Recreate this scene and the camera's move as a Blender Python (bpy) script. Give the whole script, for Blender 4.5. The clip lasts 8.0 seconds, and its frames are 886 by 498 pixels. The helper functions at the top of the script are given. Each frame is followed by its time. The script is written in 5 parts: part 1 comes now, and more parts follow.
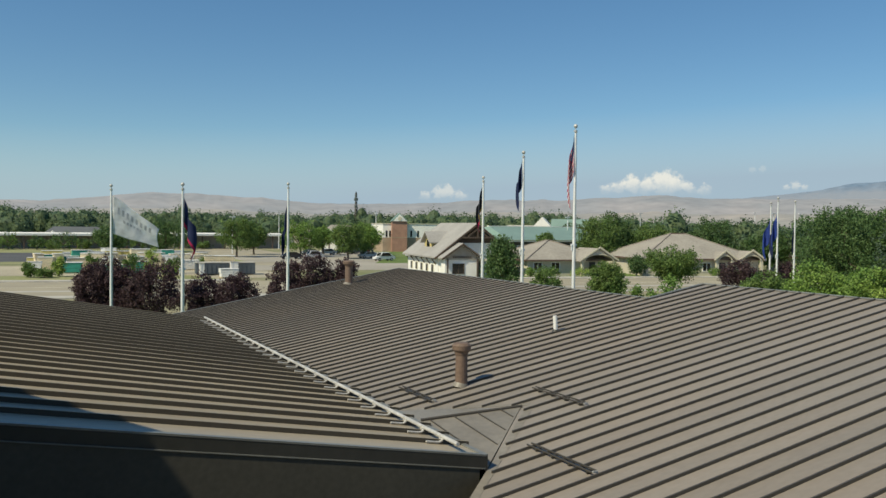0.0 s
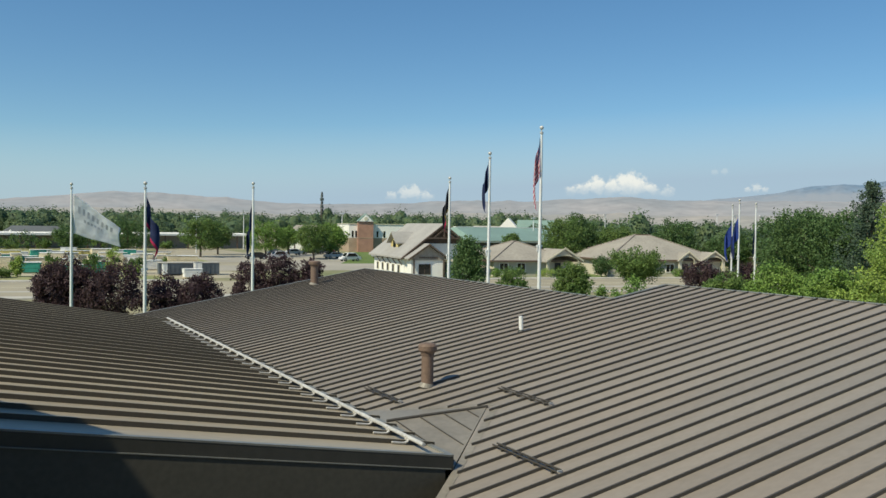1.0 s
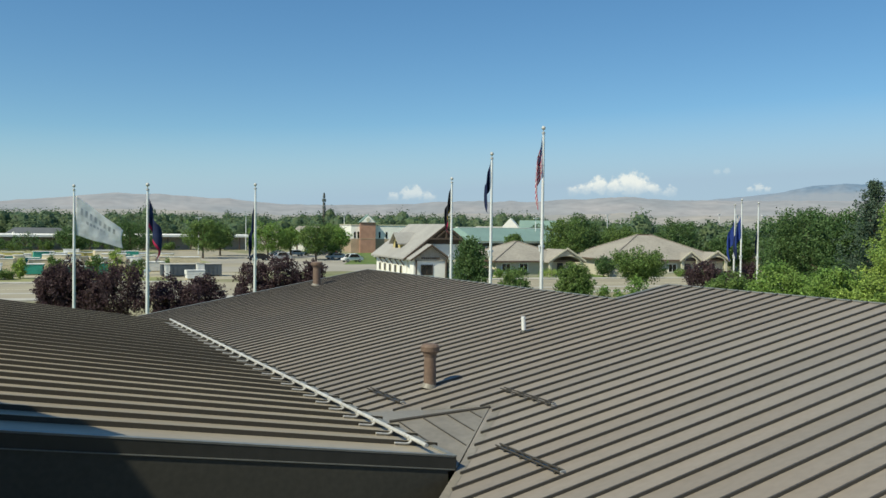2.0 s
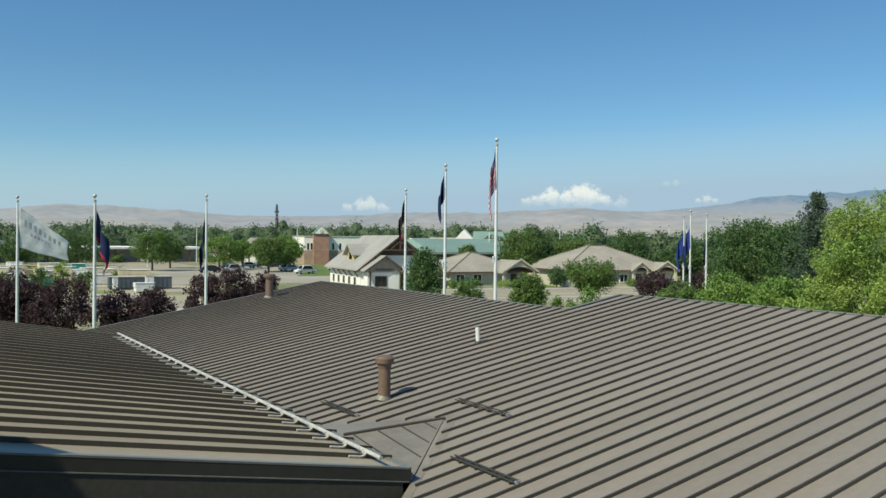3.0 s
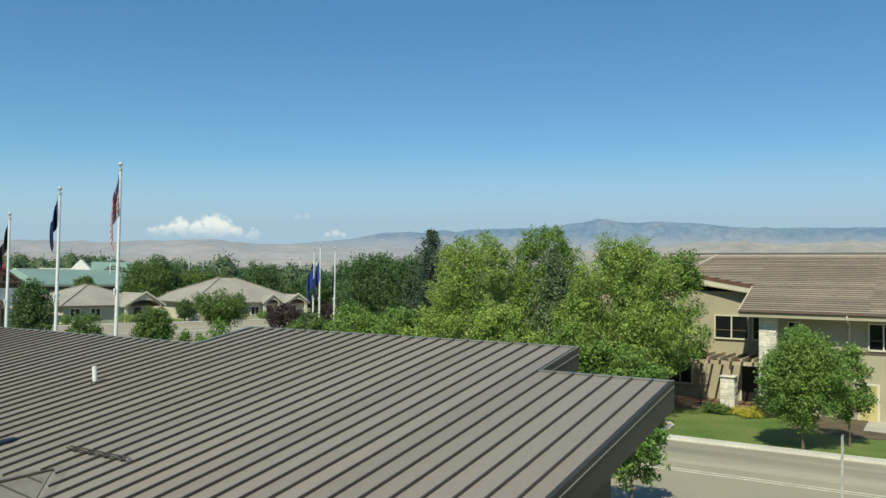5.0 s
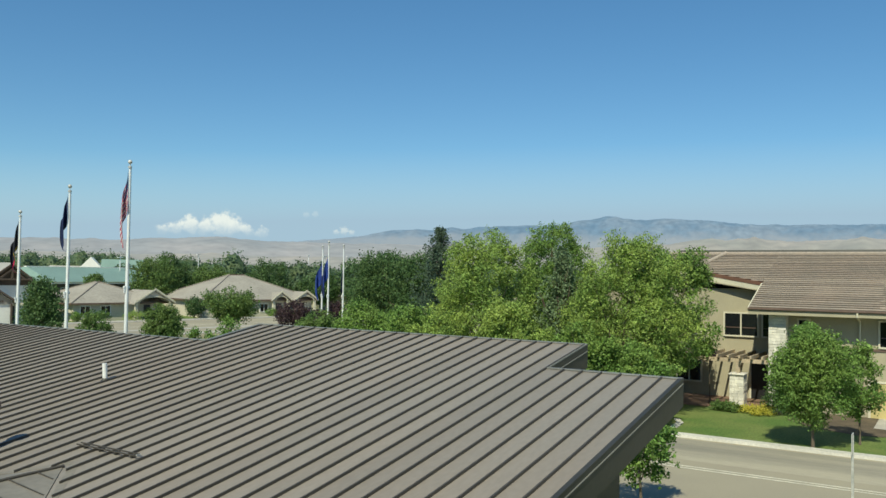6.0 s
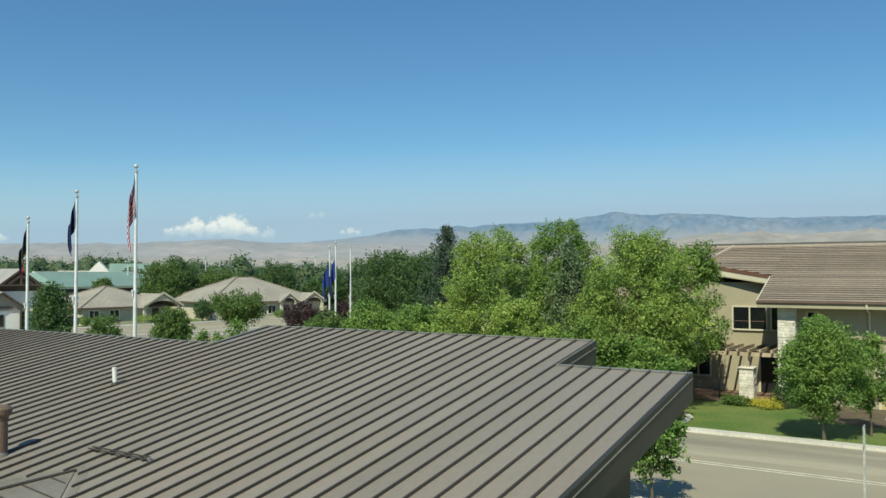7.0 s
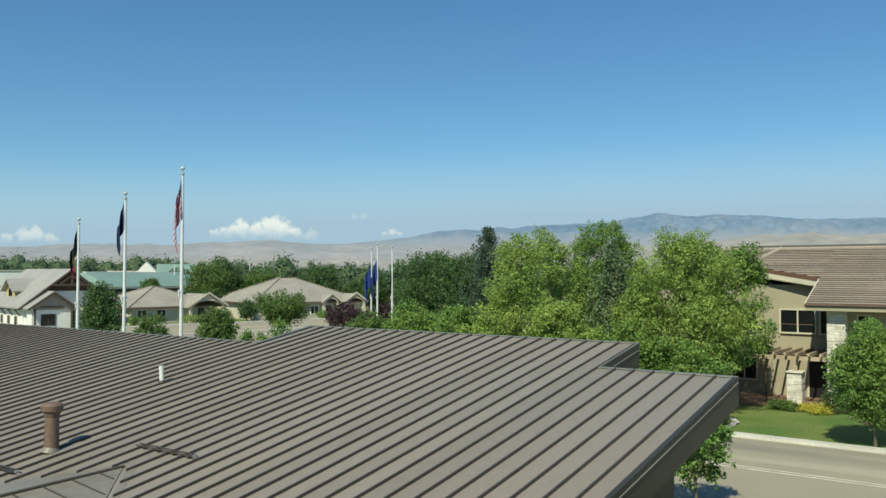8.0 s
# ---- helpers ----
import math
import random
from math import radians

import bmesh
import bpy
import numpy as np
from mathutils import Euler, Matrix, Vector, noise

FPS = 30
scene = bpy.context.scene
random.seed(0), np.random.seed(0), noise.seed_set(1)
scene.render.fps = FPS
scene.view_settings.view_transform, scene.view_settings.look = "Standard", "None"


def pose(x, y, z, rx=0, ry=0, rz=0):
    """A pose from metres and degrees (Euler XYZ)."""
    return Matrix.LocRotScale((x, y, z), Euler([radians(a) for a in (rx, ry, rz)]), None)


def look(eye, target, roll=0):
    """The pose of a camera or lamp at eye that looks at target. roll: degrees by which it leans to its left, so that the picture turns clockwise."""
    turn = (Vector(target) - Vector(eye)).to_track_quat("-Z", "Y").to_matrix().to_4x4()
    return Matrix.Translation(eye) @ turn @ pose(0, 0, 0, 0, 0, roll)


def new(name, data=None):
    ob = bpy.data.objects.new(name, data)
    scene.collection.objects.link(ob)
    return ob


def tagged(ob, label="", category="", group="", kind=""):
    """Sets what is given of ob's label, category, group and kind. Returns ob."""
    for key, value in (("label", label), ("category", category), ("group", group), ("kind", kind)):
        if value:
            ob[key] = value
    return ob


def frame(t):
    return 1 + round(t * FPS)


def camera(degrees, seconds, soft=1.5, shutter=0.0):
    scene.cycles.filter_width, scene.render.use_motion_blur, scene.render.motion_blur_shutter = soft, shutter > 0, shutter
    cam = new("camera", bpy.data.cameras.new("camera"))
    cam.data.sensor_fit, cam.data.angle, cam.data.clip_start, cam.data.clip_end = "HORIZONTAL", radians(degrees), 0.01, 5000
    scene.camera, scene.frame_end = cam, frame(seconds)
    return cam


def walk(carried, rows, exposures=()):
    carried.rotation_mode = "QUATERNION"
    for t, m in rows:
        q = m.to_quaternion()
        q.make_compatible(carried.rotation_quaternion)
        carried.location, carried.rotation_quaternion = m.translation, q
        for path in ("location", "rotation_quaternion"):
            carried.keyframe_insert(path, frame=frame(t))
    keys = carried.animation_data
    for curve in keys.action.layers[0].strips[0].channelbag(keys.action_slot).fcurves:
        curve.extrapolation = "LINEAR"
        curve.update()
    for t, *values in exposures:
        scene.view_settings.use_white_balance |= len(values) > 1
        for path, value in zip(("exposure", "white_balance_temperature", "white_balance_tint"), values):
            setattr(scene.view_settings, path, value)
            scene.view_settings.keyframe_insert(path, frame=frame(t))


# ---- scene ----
# World: X runs up the slope of the large metal roof, Y along its ridge. Ground at z = 0.
cam = camera(56.8, 8.0)
EYE = (0.0, 0.0, 7.2)
ROWS = [  # seconds, yaw, pitch, roll
    (0.0, -27.58, -1.54, -0.68),
    (0.5, -29.59, -1.40, -1.39),
    (1.0, -29.93, -1.47, -0.89),
    (1.5, -29.78, -1.53, -0.73),
    (2.8, -30.09, -0.98, -0.85),
    (3.0, -32.99, -0.61, -0.57),
    (3.1, -35.60, -0.53, -0.60),
    (3.2, -38.45, -0.44, -0.60),
    (3.3, -41.65, -0.36, -0.60),
    (3.4, -44.85, -0.26, -0.61),
    (3.5, -47.86, -0.16, -0.61),
    (3.7, -53.10, 0.05, -0.66),
    (3.9, -56.45, 0.33, -0.74),
    (4.0, -57.55, 0.58, -0.76),
    (4.5, -58.47, 1.97, -0.84),
    (6.0, -57.74, 1.77, -0.88),
    (6.5, -57.48, 1.70, -0.43),
    (7.0, -57.25, 1.67, 0.10),
    (7.5, -56.08, 1.82, 0.12),
    (8.0, -54.36, 1.76, -0.08),
]
walk(cam, [(t, pose(*EYE, 90 + pitch, roll, yaw)) for t, yaw, pitch, roll in ROWS], [(0.0, -0.07, 6900, 3), (0.5, -0.06, 6900, 3), (1.0, 0.04, 6700, 2), (3.5, 0.06, 6500, -1), (8.0, 0.05, 6470, -4)])

# ---- light ----
SUN_FROM = Vector((-0.84, -0.18, 0.90)).normalized()
world = bpy.data.worlds.new("sky")
scene.world = world
world.use_nodes = True
wn = world.node_tree.nodes
sky = wn.new("ShaderNodeTexSky")
sky.sky_type = "NISHITA"
sky.sun_disc = False
sky.sun_elevation = math.asin(SUN_FROM.z)
sky.sun_rotation = math.atan2(SUN_FROM.x, SUN_FROM.y)
sky.air_density = 1.0
sky.altitude = 900
sky.dust_density = 0.35
sky.ozone_density = 3.0
wn["Background"].inputs["Strength"].default_value = 0.146
deep = wn.new("ShaderNodeHueSaturation")
deep.inputs["Saturation"].default_value = 1.27
deep.inputs["Hue"].default_value = 0.5035
even = wn.new("ShaderNodeGamma")
even.inputs["Gamma"].default_value = 0.82
world.node_tree.links.new(sky.outputs["Color"], even.inputs["Color"])
world.node_tree.links.new(even.outputs["Color"], deep.inputs["Color"])
tone = wn.new("ShaderNodeMix")
tone.data_type, tone.blend_type = "RGBA", "MULTIPLY"
tone.inputs["Factor"].default_value = 1.0
tone.inputs["B"].default_value = (0.85, 0.962, 1.01, 1)
world.node_tree.links.new(deep.outputs["Color"], tone.inputs["A"])
# dusty haze: the sky pales where it is brightest, towards the horizon
grey = wn.new("ShaderNodeRGBToBW")
world.node_tree.links.new(tone.outputs["Result"], grey.inputs["Color"])
pale = wn.new("ShaderNodeMapRange")
pale.inputs["From Min"].default_value, pale.inputs["From Max"].default_value = 2.9, 4.5
pale.inputs["To Max"].default_value = 0.95
world.node_tree.links.new(grey.outputs["Val"], pale.inputs["Value"])
haze = wn.new("ShaderNodeMix")
haze.data_type = "RGBA"
haze.inputs["B"].default_value = (2.65, 3.42, 4.45, 1)
world.node_tree.links.new(pale.outputs["Result"], haze.inputs["Factor"])
world.node_tree.links.new(tone.outputs["Result"], haze.inputs["A"])
world.node_tree.links.new(haze.outputs["Result"], wn["Background"].inputs["Color"])
sun = new("sun", bpy.data.lights.new("sun", "SUN"))
sun.data.energy = 4.6
sun.data.angle = radians(0.5)
sun.data.color = (1.0, 0.91, 0.75)
sun.matrix_world = look((0, 0, 60), tuple(Vector((0, 0, 60)) - SUN_FROM))


# ---- materials ----
def material(name, color, rough=0.7, var=0.25, fine=9.0, broad=0.7, bump=0.0, metal=0.0, tint=None, per_object=0.0, per_island=0.0, spec=0.5, stretch=None):
    """Base colour varied at two scales, with a fine relief. tint: a second colour, mixed in by the broad noise."""
    m = bpy.data.materials.new(name)
    m.use_nodes = True
    n, l = m.node_tree.nodes, m.node_tree.links
    b = n["Principled BSDF"]
    b.inputs["Roughness"].default_value = rough
    b.inputs["Metallic"].default_value = metal
    b.inputs["Specular IOR Level"].default_value = spec
    co = n.new("ShaderNodeTexCoord")
    src = co.outputs["Object"]
    if stretch:
        mp = n.new("ShaderNodeMapping")
        mp.inputs["Scale"].default_value = stretch
        l.new(src, mp.inputs["Vector"])
        src = mp.outputs["Vector"]
    tex = []
    for scale in (fine, broad):
        t = n.new("ShaderNodeTexNoise")
        t.inputs["Scale"].default_value = scale
        t.inputs["Detail"].default_value = 5
        l.new(src, t.inputs["Vector"])
        tex.append(t)
    mix = n.new("ShaderNodeMix")
    mix.data_type = "RGBA"
    second = tint if tint else tuple(c * (1 - var) for c in color)
    mix.inputs["A"].default_value = (*color, 1)
    mix.inputs["B"].default_value = (*second, 1)
    ramp = n.new("ShaderNodeMapRange")
    ramp.inputs["From Min"].default_value, ramp.inputs["From Max"].default_value = 0.35, 0.65
    l.new(tex[1].outputs["Fac"], ramp.inputs["Value"])
    l.new(ramp.outputs["Result"], mix.inputs["Factor"])
    hsv = n.new("ShaderNodeHueSaturation")
    l.new(mix.outputs["Result"], hsv.inputs["Color"])
    val = n.new("ShaderNodeMapRange")
    val.inputs["To Min"].default_value, val.inputs["To Max"].default_value = 1 - var * 0.6, 1 + var * 0.6
    val.inputs["From Min"].default_value, val.inputs["From Max"].default_value = 0.3, 0.7
    l.new(tex[0].outputs["Fac"], val.inputs["Value"])
    last = val.outputs["Result"]
    for amount, node, socket in ((per_object, "ShaderNodeObjectInfo", "Random"), (per_island, "ShaderNodeNewGeometry", "Random Per Island")):
        if amount:
            oi = n.new(node)
            r = n.new("ShaderNodeMapRange")
            r.inputs["To Min"].default_value, r.inputs["To Max"].default_value = 1 - amount, 1 + amount
            l.new(oi.outputs[socket], r.inputs["Value"])
            mul = n.new("ShaderNodeMath")
            mul.operation = "MULTIPLY"
            l.new(last, mul.inputs[0])
            l.new(r.outputs["Result"], mul.inputs[1])
            last = mul.outputs["Value"]
    l.new(last, hsv.inputs["Value"])
    l.new(hsv.outputs["Color"], b.inputs["Base Color"])
    if bump:
        bp = n.new("ShaderNodeBump")
        bp.inputs["Strength"].default_value = bump
        bp.inputs["Distance"].default_value = 0.03
        l.new(tex[0].outputs["Fac"], bp.inputs["Height"])
        l.new(bp.outputs["Normal"], b.inputs["Normal"])
    return m


def leaf_material(name, color, second, var=0.35):
    """Leaves: two greens, each leaf of its own brightness, light shining through."""
    m = material(name, color, 0.55, 0.2, 3.0, 0.5, 0.0, tint=second, per_island=var * .8, spec=0.25)
    n, l = m.node_tree.nodes, m.node_tree.links
    b, out = n["Principled BSDF"], n["Material Output"]
    tr = n.new("ShaderNodeBsdfTranslucent")
    hue = b.inputs["Base Color"].links[0].from_socket
    l.new(hue, tr.inputs["Color"])
    mx = n.new("ShaderNodeMixShader")
    mx.inputs["Fac"].default_value = 0.35
    l.new(b.outputs["BSDF"], mx.inputs[1])
    l.new(tr.outputs["BSDF"], mx.inputs[2])
    l.new(mx.outputs["Shader"], out.inputs["Surface"])
    return m


M_ROOF = material("bronze_roof_metal", (0.246, 0.221, 0.190), 0.52, 0.10, 14, 0.25, 0.02, per_object=0.07, spec=0.4, tint=(0.262, 0.224, 0.184), stretch=(0.4, 1, 1))
# roof paint darkened for the seams' shaded sides; also the dark guard bars
M_SEAM = material("bronze_seam_shade_and_bar", (0.066, 0.058, 0.047), 0.5, 0.12, 20, 0.4)
M_ROOF_B = material("brown_roof_metal", (0.40, 0.34, 0.25), 0.46, 0.12, 14, 0.3, 0.02, per_object=0.06, stretch=(0.4, 1, 1))
# same metal as the panels, darkened to paint the ribs' shaded sides
M_RIB_SHADE = material("shade_dark_rib", (0.058, 0.048, 0.033), 0.55, 0.15, 20, 0.4)
M_FLASH = material("roof_flashing", (0.25, 0.225, 0.185), 0.5, 0.18, 9, 1.2, 0.03)
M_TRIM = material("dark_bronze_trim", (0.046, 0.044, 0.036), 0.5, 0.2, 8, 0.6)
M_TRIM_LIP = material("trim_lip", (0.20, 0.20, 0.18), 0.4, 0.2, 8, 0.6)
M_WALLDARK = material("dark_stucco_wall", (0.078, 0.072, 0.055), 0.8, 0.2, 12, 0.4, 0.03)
M_GALV = material("galvanized_steel", (0.60, 0.59, 0.56), 0.5, 0.25, 18, 2.0, 0.05, metal=0.2)
M_RUST = material("rusty_brown_pipe", (0.165, 0.110, 0.080), 0.65, 0.35, 16, 3.0, 0.08, tint=(0.165, 0.115, 0.085))
M_PVC = material("white_plastic_pipe", (0.80, 0.80, 0.77), 0.4, 0.1, 12, 2)
M_POLE = material("white_painted_pole", (0.80, 0.81, 0.80), 0.35, 0.1, 6, 0.8)
M_GRASS = material("grass", (0.085, 0.155, 0.026), 0.9, 0.5, 9, 0.35, 0.5, tint=(0.16, 0.20, 0.05))
M_FIELD = material("dry_field_grass", (0.18, 0.21, 0.07), 0.95, 0.4, 2.0, 0.06, 0.3, tint=(0.34, 0.32, 0.16))
M_DRY = material("dry_ground", (0.34, 0.29, 0.19), 0.95, 0.35, 1.2, 0.03, 0.3, tint=(0.16, 0.18, 0.07))
M_ROAD = material("asphalt", (0.385, 0.34, 0.24), 0.9, 0.12, 30, 0.12, 0.1, tint=(0.31, 0.275, 0.205))
M_LOT = material("parking_asphalt", (0.40, 0.365, 0.30), 0.9, 0.2, 8, 0.08)
M_PAINT = material("road_paint", (0.80, 0.75, 0.60), 0.7, 0.3, 20, 2)
M_CONC = material("concrete", (0.50, 0.47, 0.41), 0.85, 0.2, 10, 0.6, 0.1)
M_KERB = material("pale_kerb_concrete", (0.66, 0.63, 0.55), 0.85, 0.2, 10, 0.6, 0.1)
M_BARK = material("bark", (0.16, 0.125, 0.09), 0.9, 0.4, 18, 2, 0.4)
M_GLASS = material("dark_window_glass", (0.012, 0.014, 0.016), 0.06, 0.1, 2, 0.5, spec=0.6)


# ---- mesh helpers ----
def part(name, bm, mat, parent=None, label="", smooth=False):
    """Links a bmesh as one mesh object, under a thing or a part."""
    me = bpy.data.meshes.new(name)
    bmesh.ops.recalc_face_normals(bm, faces=bm.faces[:])
    if smooth:
        for f in bm.faces:
            f.smooth = True
    bm.to_mesh(me)
    bm.free()
    me.materials.append(mat)
    ob = new(name, me)
    ob.parent = parent
    if label:
        tagged(ob, label)
    return ob


def thing(name, label, category, at=(0, 0, 0), turn=0.0, group="", kind=""):
    ob = new(name)
    ob.empty_display_size = 0.2
    ob.matrix_basis = pose(*at, 0, 0, turn)
    return tagged(ob, label, category, group, kind)


def box(bm, x0, x1, y0, y1, z0, z1, bevel=0.0):
    v = [bm.verts.new(p) for p in ((x0, y0, z0), (x1, y0, z0), (x1, y1, z0), (x0, y1, z0), (x0, y0, z1), (x1, y0, z1), (x1, y1, z1), (x0, y1, z1))]
    fs = [bm.faces.new([v[i] for i in q]) for q in ((3, 2, 1, 0), (4, 5, 6, 7), (0, 1, 5, 4), (1, 2, 6, 5), (2, 3, 7, 6), (3, 0, 4, 7))]
    if bevel:
        bmesh.ops.bevel(bm, geom=list({e for f in fs for e in f.edges}), offset=bevel, segments=1, affect="EDGES")
    return bm


def boxes(*rows, bevel=0.0):
    bm = bmesh.new()
    for r in rows:
        box(bm, *r, bevel=bevel)
    return bm


def prism(bm, base, top):
    """A solid between two rings of as many points."""
    a, b = [bm.verts.new(p) for p in base], [bm.verts.new(p) for p in top]
    bm.faces.new(a[::-1]), bm.faces.new(b)
    n = len(a)
    for i in range(n):
        bm.faces.new((a[i], a[(i + 1) % n], b[(i + 1) % n], b[i]))
    return bm


def tube(bm, p, q, r0, r1, n=10, caps=True):
    p, q = Vector(p), Vector(q)
    z = (q - p).normalized()
    x = z.orthogonal().normalized()
    y = z.cross(x)
    ring = lambda c, r: [bm.verts.new(c + r * (math.cos(2 * math.pi * i / n) * x + math.sin(2 * math.pi * i / n) * y)) for i in range(n)]
    a, b = ring(p, r0), ring(q, r1)
    for i in range(n):
        bm.faces.new((a[i], a[(i + 1) % n], b[(i + 1) % n], b[i]))
    if caps:
        bm.faces.new(a[::-1]), bm.faces.new(b)
    return bm


def ball(bm, c, r, squash=1.0, sub=2):
    m = Matrix.Translation(c) @ Matrix.Diagonal((r, r, r * squash, 1))
    bmesh.ops.create_icosphere(bm, subdivisions=sub, radius=1, matrix=m)
    return bm


def slab(bm, ring, thick):
    """A flat or sloping sheet with thickness straight down."""
    return prism(bm, [(x, y, z - thick) for x, y, z in ring], ring)


# ---- ground, roads ----
def flat(name, rings, z, mat, label, category="ground"):
    bm = bmesh.new()
    for ring in rings:
        bm.faces.new([bm.verts.new((x, y, z)) for x, y in ring])
    return tagged(part(name, bm, mat), label, category, kind="structure")


flat("ground", [[(-3000, -3000), (4800, -3000), (4800, 4800), (-3000, 4800)]], 0.0, M_DRY, "dry tan and green plain that reaches the horizon")


def avenue(x):
    """The middle of the wide avenue."""
    return 98.5 - 0.20 * x


def strip(x0, x1, lo, hi):
    return [(x0, avenue(x0) + lo), (x1, avenue(x1) + lo), (x1, avenue(x1) + hi), (x0, avenue(x0) + hi)]


flat("lawn", [[(-40, 20), (25, 20), (25, 60), (-40, 72)], [(37.7, -60), (47, -60), (47, 30), (37.7, 30)], [(37.7, 30), (60, 30), (62, 60), (37.7, 70)], [(16, -10), (25.31, -10), (25.31, 20), (16, 20)]], 0.012, M_GRASS, "mown green lawn beside the street")
flat("road", [strip(-60, 400, -11, 11)], 0.02, M_ROAD, "wide sun-bleached asphalt avenue", "road")
flat("road", [[(25.5, -80), (37.2, -80), (37.2, 81), (25.5, 81)]], 0.024, M_ROAD, "light grey asphalt side street", "road")
flat("road", [[(32.7, -80), (36.9, -80), (36.9, 60), (32.7, 60)]], 0.027, material("far_lane_asphalt", (0.25, 0.23, 0.18), 0.9, 0.2, 20, 0.35, 0.1, tint=(0.41, 0.365, 0.27), stretch=(1.6, 0.12, 1)), "darker far lane of the side street", "road")
flat("road_marking", [[(31.30, -80), (31.42, -80), (31.42, 75), (31.30, 75)], [(31.62, -80), (31.74, -80), (31.74, 75), (31.62, 75)]], 0.030, M_PAINT, "faded double yellow centre line", "road marking")
flat("road_marking", [strip(-60, 400, 1.8, 2.0)], 0.030, M_PAINT, "faded yellow turn lane line", "road marking")
flat("median", [strip(-60, 24, -4.6, -3.0), strip(40, 400, -4.6, -3.0)], 0.034, M_CONC, "pale flush concrete median strip of the avenue", "road")
bm = bmesh.new()
for x0, x1, y0, y1, h in ((37.2, 37.75, -80, 80, .15), (25.32, 25.5, -80, 82, .08)):
    prism(bm, [(x0, y0, 0), (x1, y0, 0), (x1, y1, 0), (x0, y1, 0)], [(x0, y0, h), (x1, y0, h), (x1, y1, h), (x0, y1, h)])
tagged(part("kerb", bm, M_KERB), "pale concrete kerb along the side street", "kerb", kind="structure")
bm = bmesh.new()
for lo, hi in ((-13.4, -11), (11, 13.4)):
    for x0, x1 in ((-60, 24.9), (37.8, 400)):
        r = strip(x0, x1, lo, hi)
        prism(bm, [(x, y, 0) for x, y in r], [(x, y, 0.14) for x, y in r])
tagged(part("pavement", bm, M_CONC), "pale concrete pavement along the avenue", "pavement", kind="structure")

# ---- the large metal roof ----
SA = math.tan(radians(9.82))
A0, A_NEAR, A_FAR, A_TOP, A_TOP2 = 2.545, 4.52, 34.4, 15.72, 17.78
PAN = 0.4064


def za(x):
    return A0 + SA * x


def low_edge(y):
    """Where the large roof ends at its low side."""
    if y < 9.74:
        return max(2.6, 5.65 - (9.74 - y) * .925)
    if y < 12.4:
        return 5.65 + (y - 9.74) / 2.66 * 2.46
    if y < 15.1:
        return 8.11 - (y - 12.4) / 2.7 * 2.6
    return 5.2 if y < 26.0 else 3.6


roof = thing("metal_roof", "brown-grey standing-seam metal roof rising to a stepped ridge edge", "roof", kind="structure")
bm = bmesh.new()
slab(bm, [(2.8, A_NEAR + .03, za(2.8) - .03), (A_TOP, A_NEAR + .03, za(A_TOP) - .03), (A_TOP, 12.4, za(A_TOP) - .03), (8.2, 12.4, za(8.2) - .03), (2.8, 6.65, za(2.8) - .03)], 0.25)
slab(bm, [(8.2, 12.4, za(8.2) - .03), (A_TOP, 12.4, za(A_TOP) - .03), (A_TOP, A_FAR - .03, za(A_TOP) - .03), (5.4, A_FAR - .03, za(5.4) - .03), (5.4, 15.3, za(5.4) - .03)], 0.25)
slab(bm, [(A_TOP, 7.38, za(A_TOP) - .03), (A_TOP2 - .03, 7.38, za(A_TOP2) - .03), (A_TOP2 - .03, 17.55, za(A_TOP2) - .03), (A_TOP, 17.55, za(A_TOP) - .03)], 0.25)
part("deck", bm, M_TRIM, roof)
y = A_NEAR
while y < A_FAR - 0.05:
    y1 = min(y + (0.355 if y == A_NEAR else PAN), A_FAR)
    mid = (y + y1) / 2
    top = A_TOP2 if 7.3 < mid < 17.62 else A_TOP
    bm = bmesh.new()
    if 6.6 < mid < 15.1:
        a, b = low_edge(y), low_edge(y1)
    else:
        a = b = low_edge(mid)
    slab(bm, [(a, y, za(a)), (top, y, za(top)), (top, y1, za(top)), (b, y1, za(b))], 0.02)
    p = part("panel", bm, M_ROOF, roof)
    if y > A_NEAR + .1:
        a = low_edge(y) + (0.12 if 6.6 < mid < 15.1 else 0)
        bm = bmesh.new()
        h = 0.045
        prism(bm, [(a, y - .015, za(a) + .001), (top - .06, y - .015, za(top - .06) + .001), (top - .06, y + .015, za(top - .06) + .001), (a, y + .015, za(a) + .001)],
              [(a, y - .013, za(a) + h), (top - .06, y - .013, za(top - .06) + h), (top - .06, y + .013, za(top - .06) + h), (a, y + .013, za(a) + h)])
        part("seam", bm, M_SEAM, p)
    y = y1


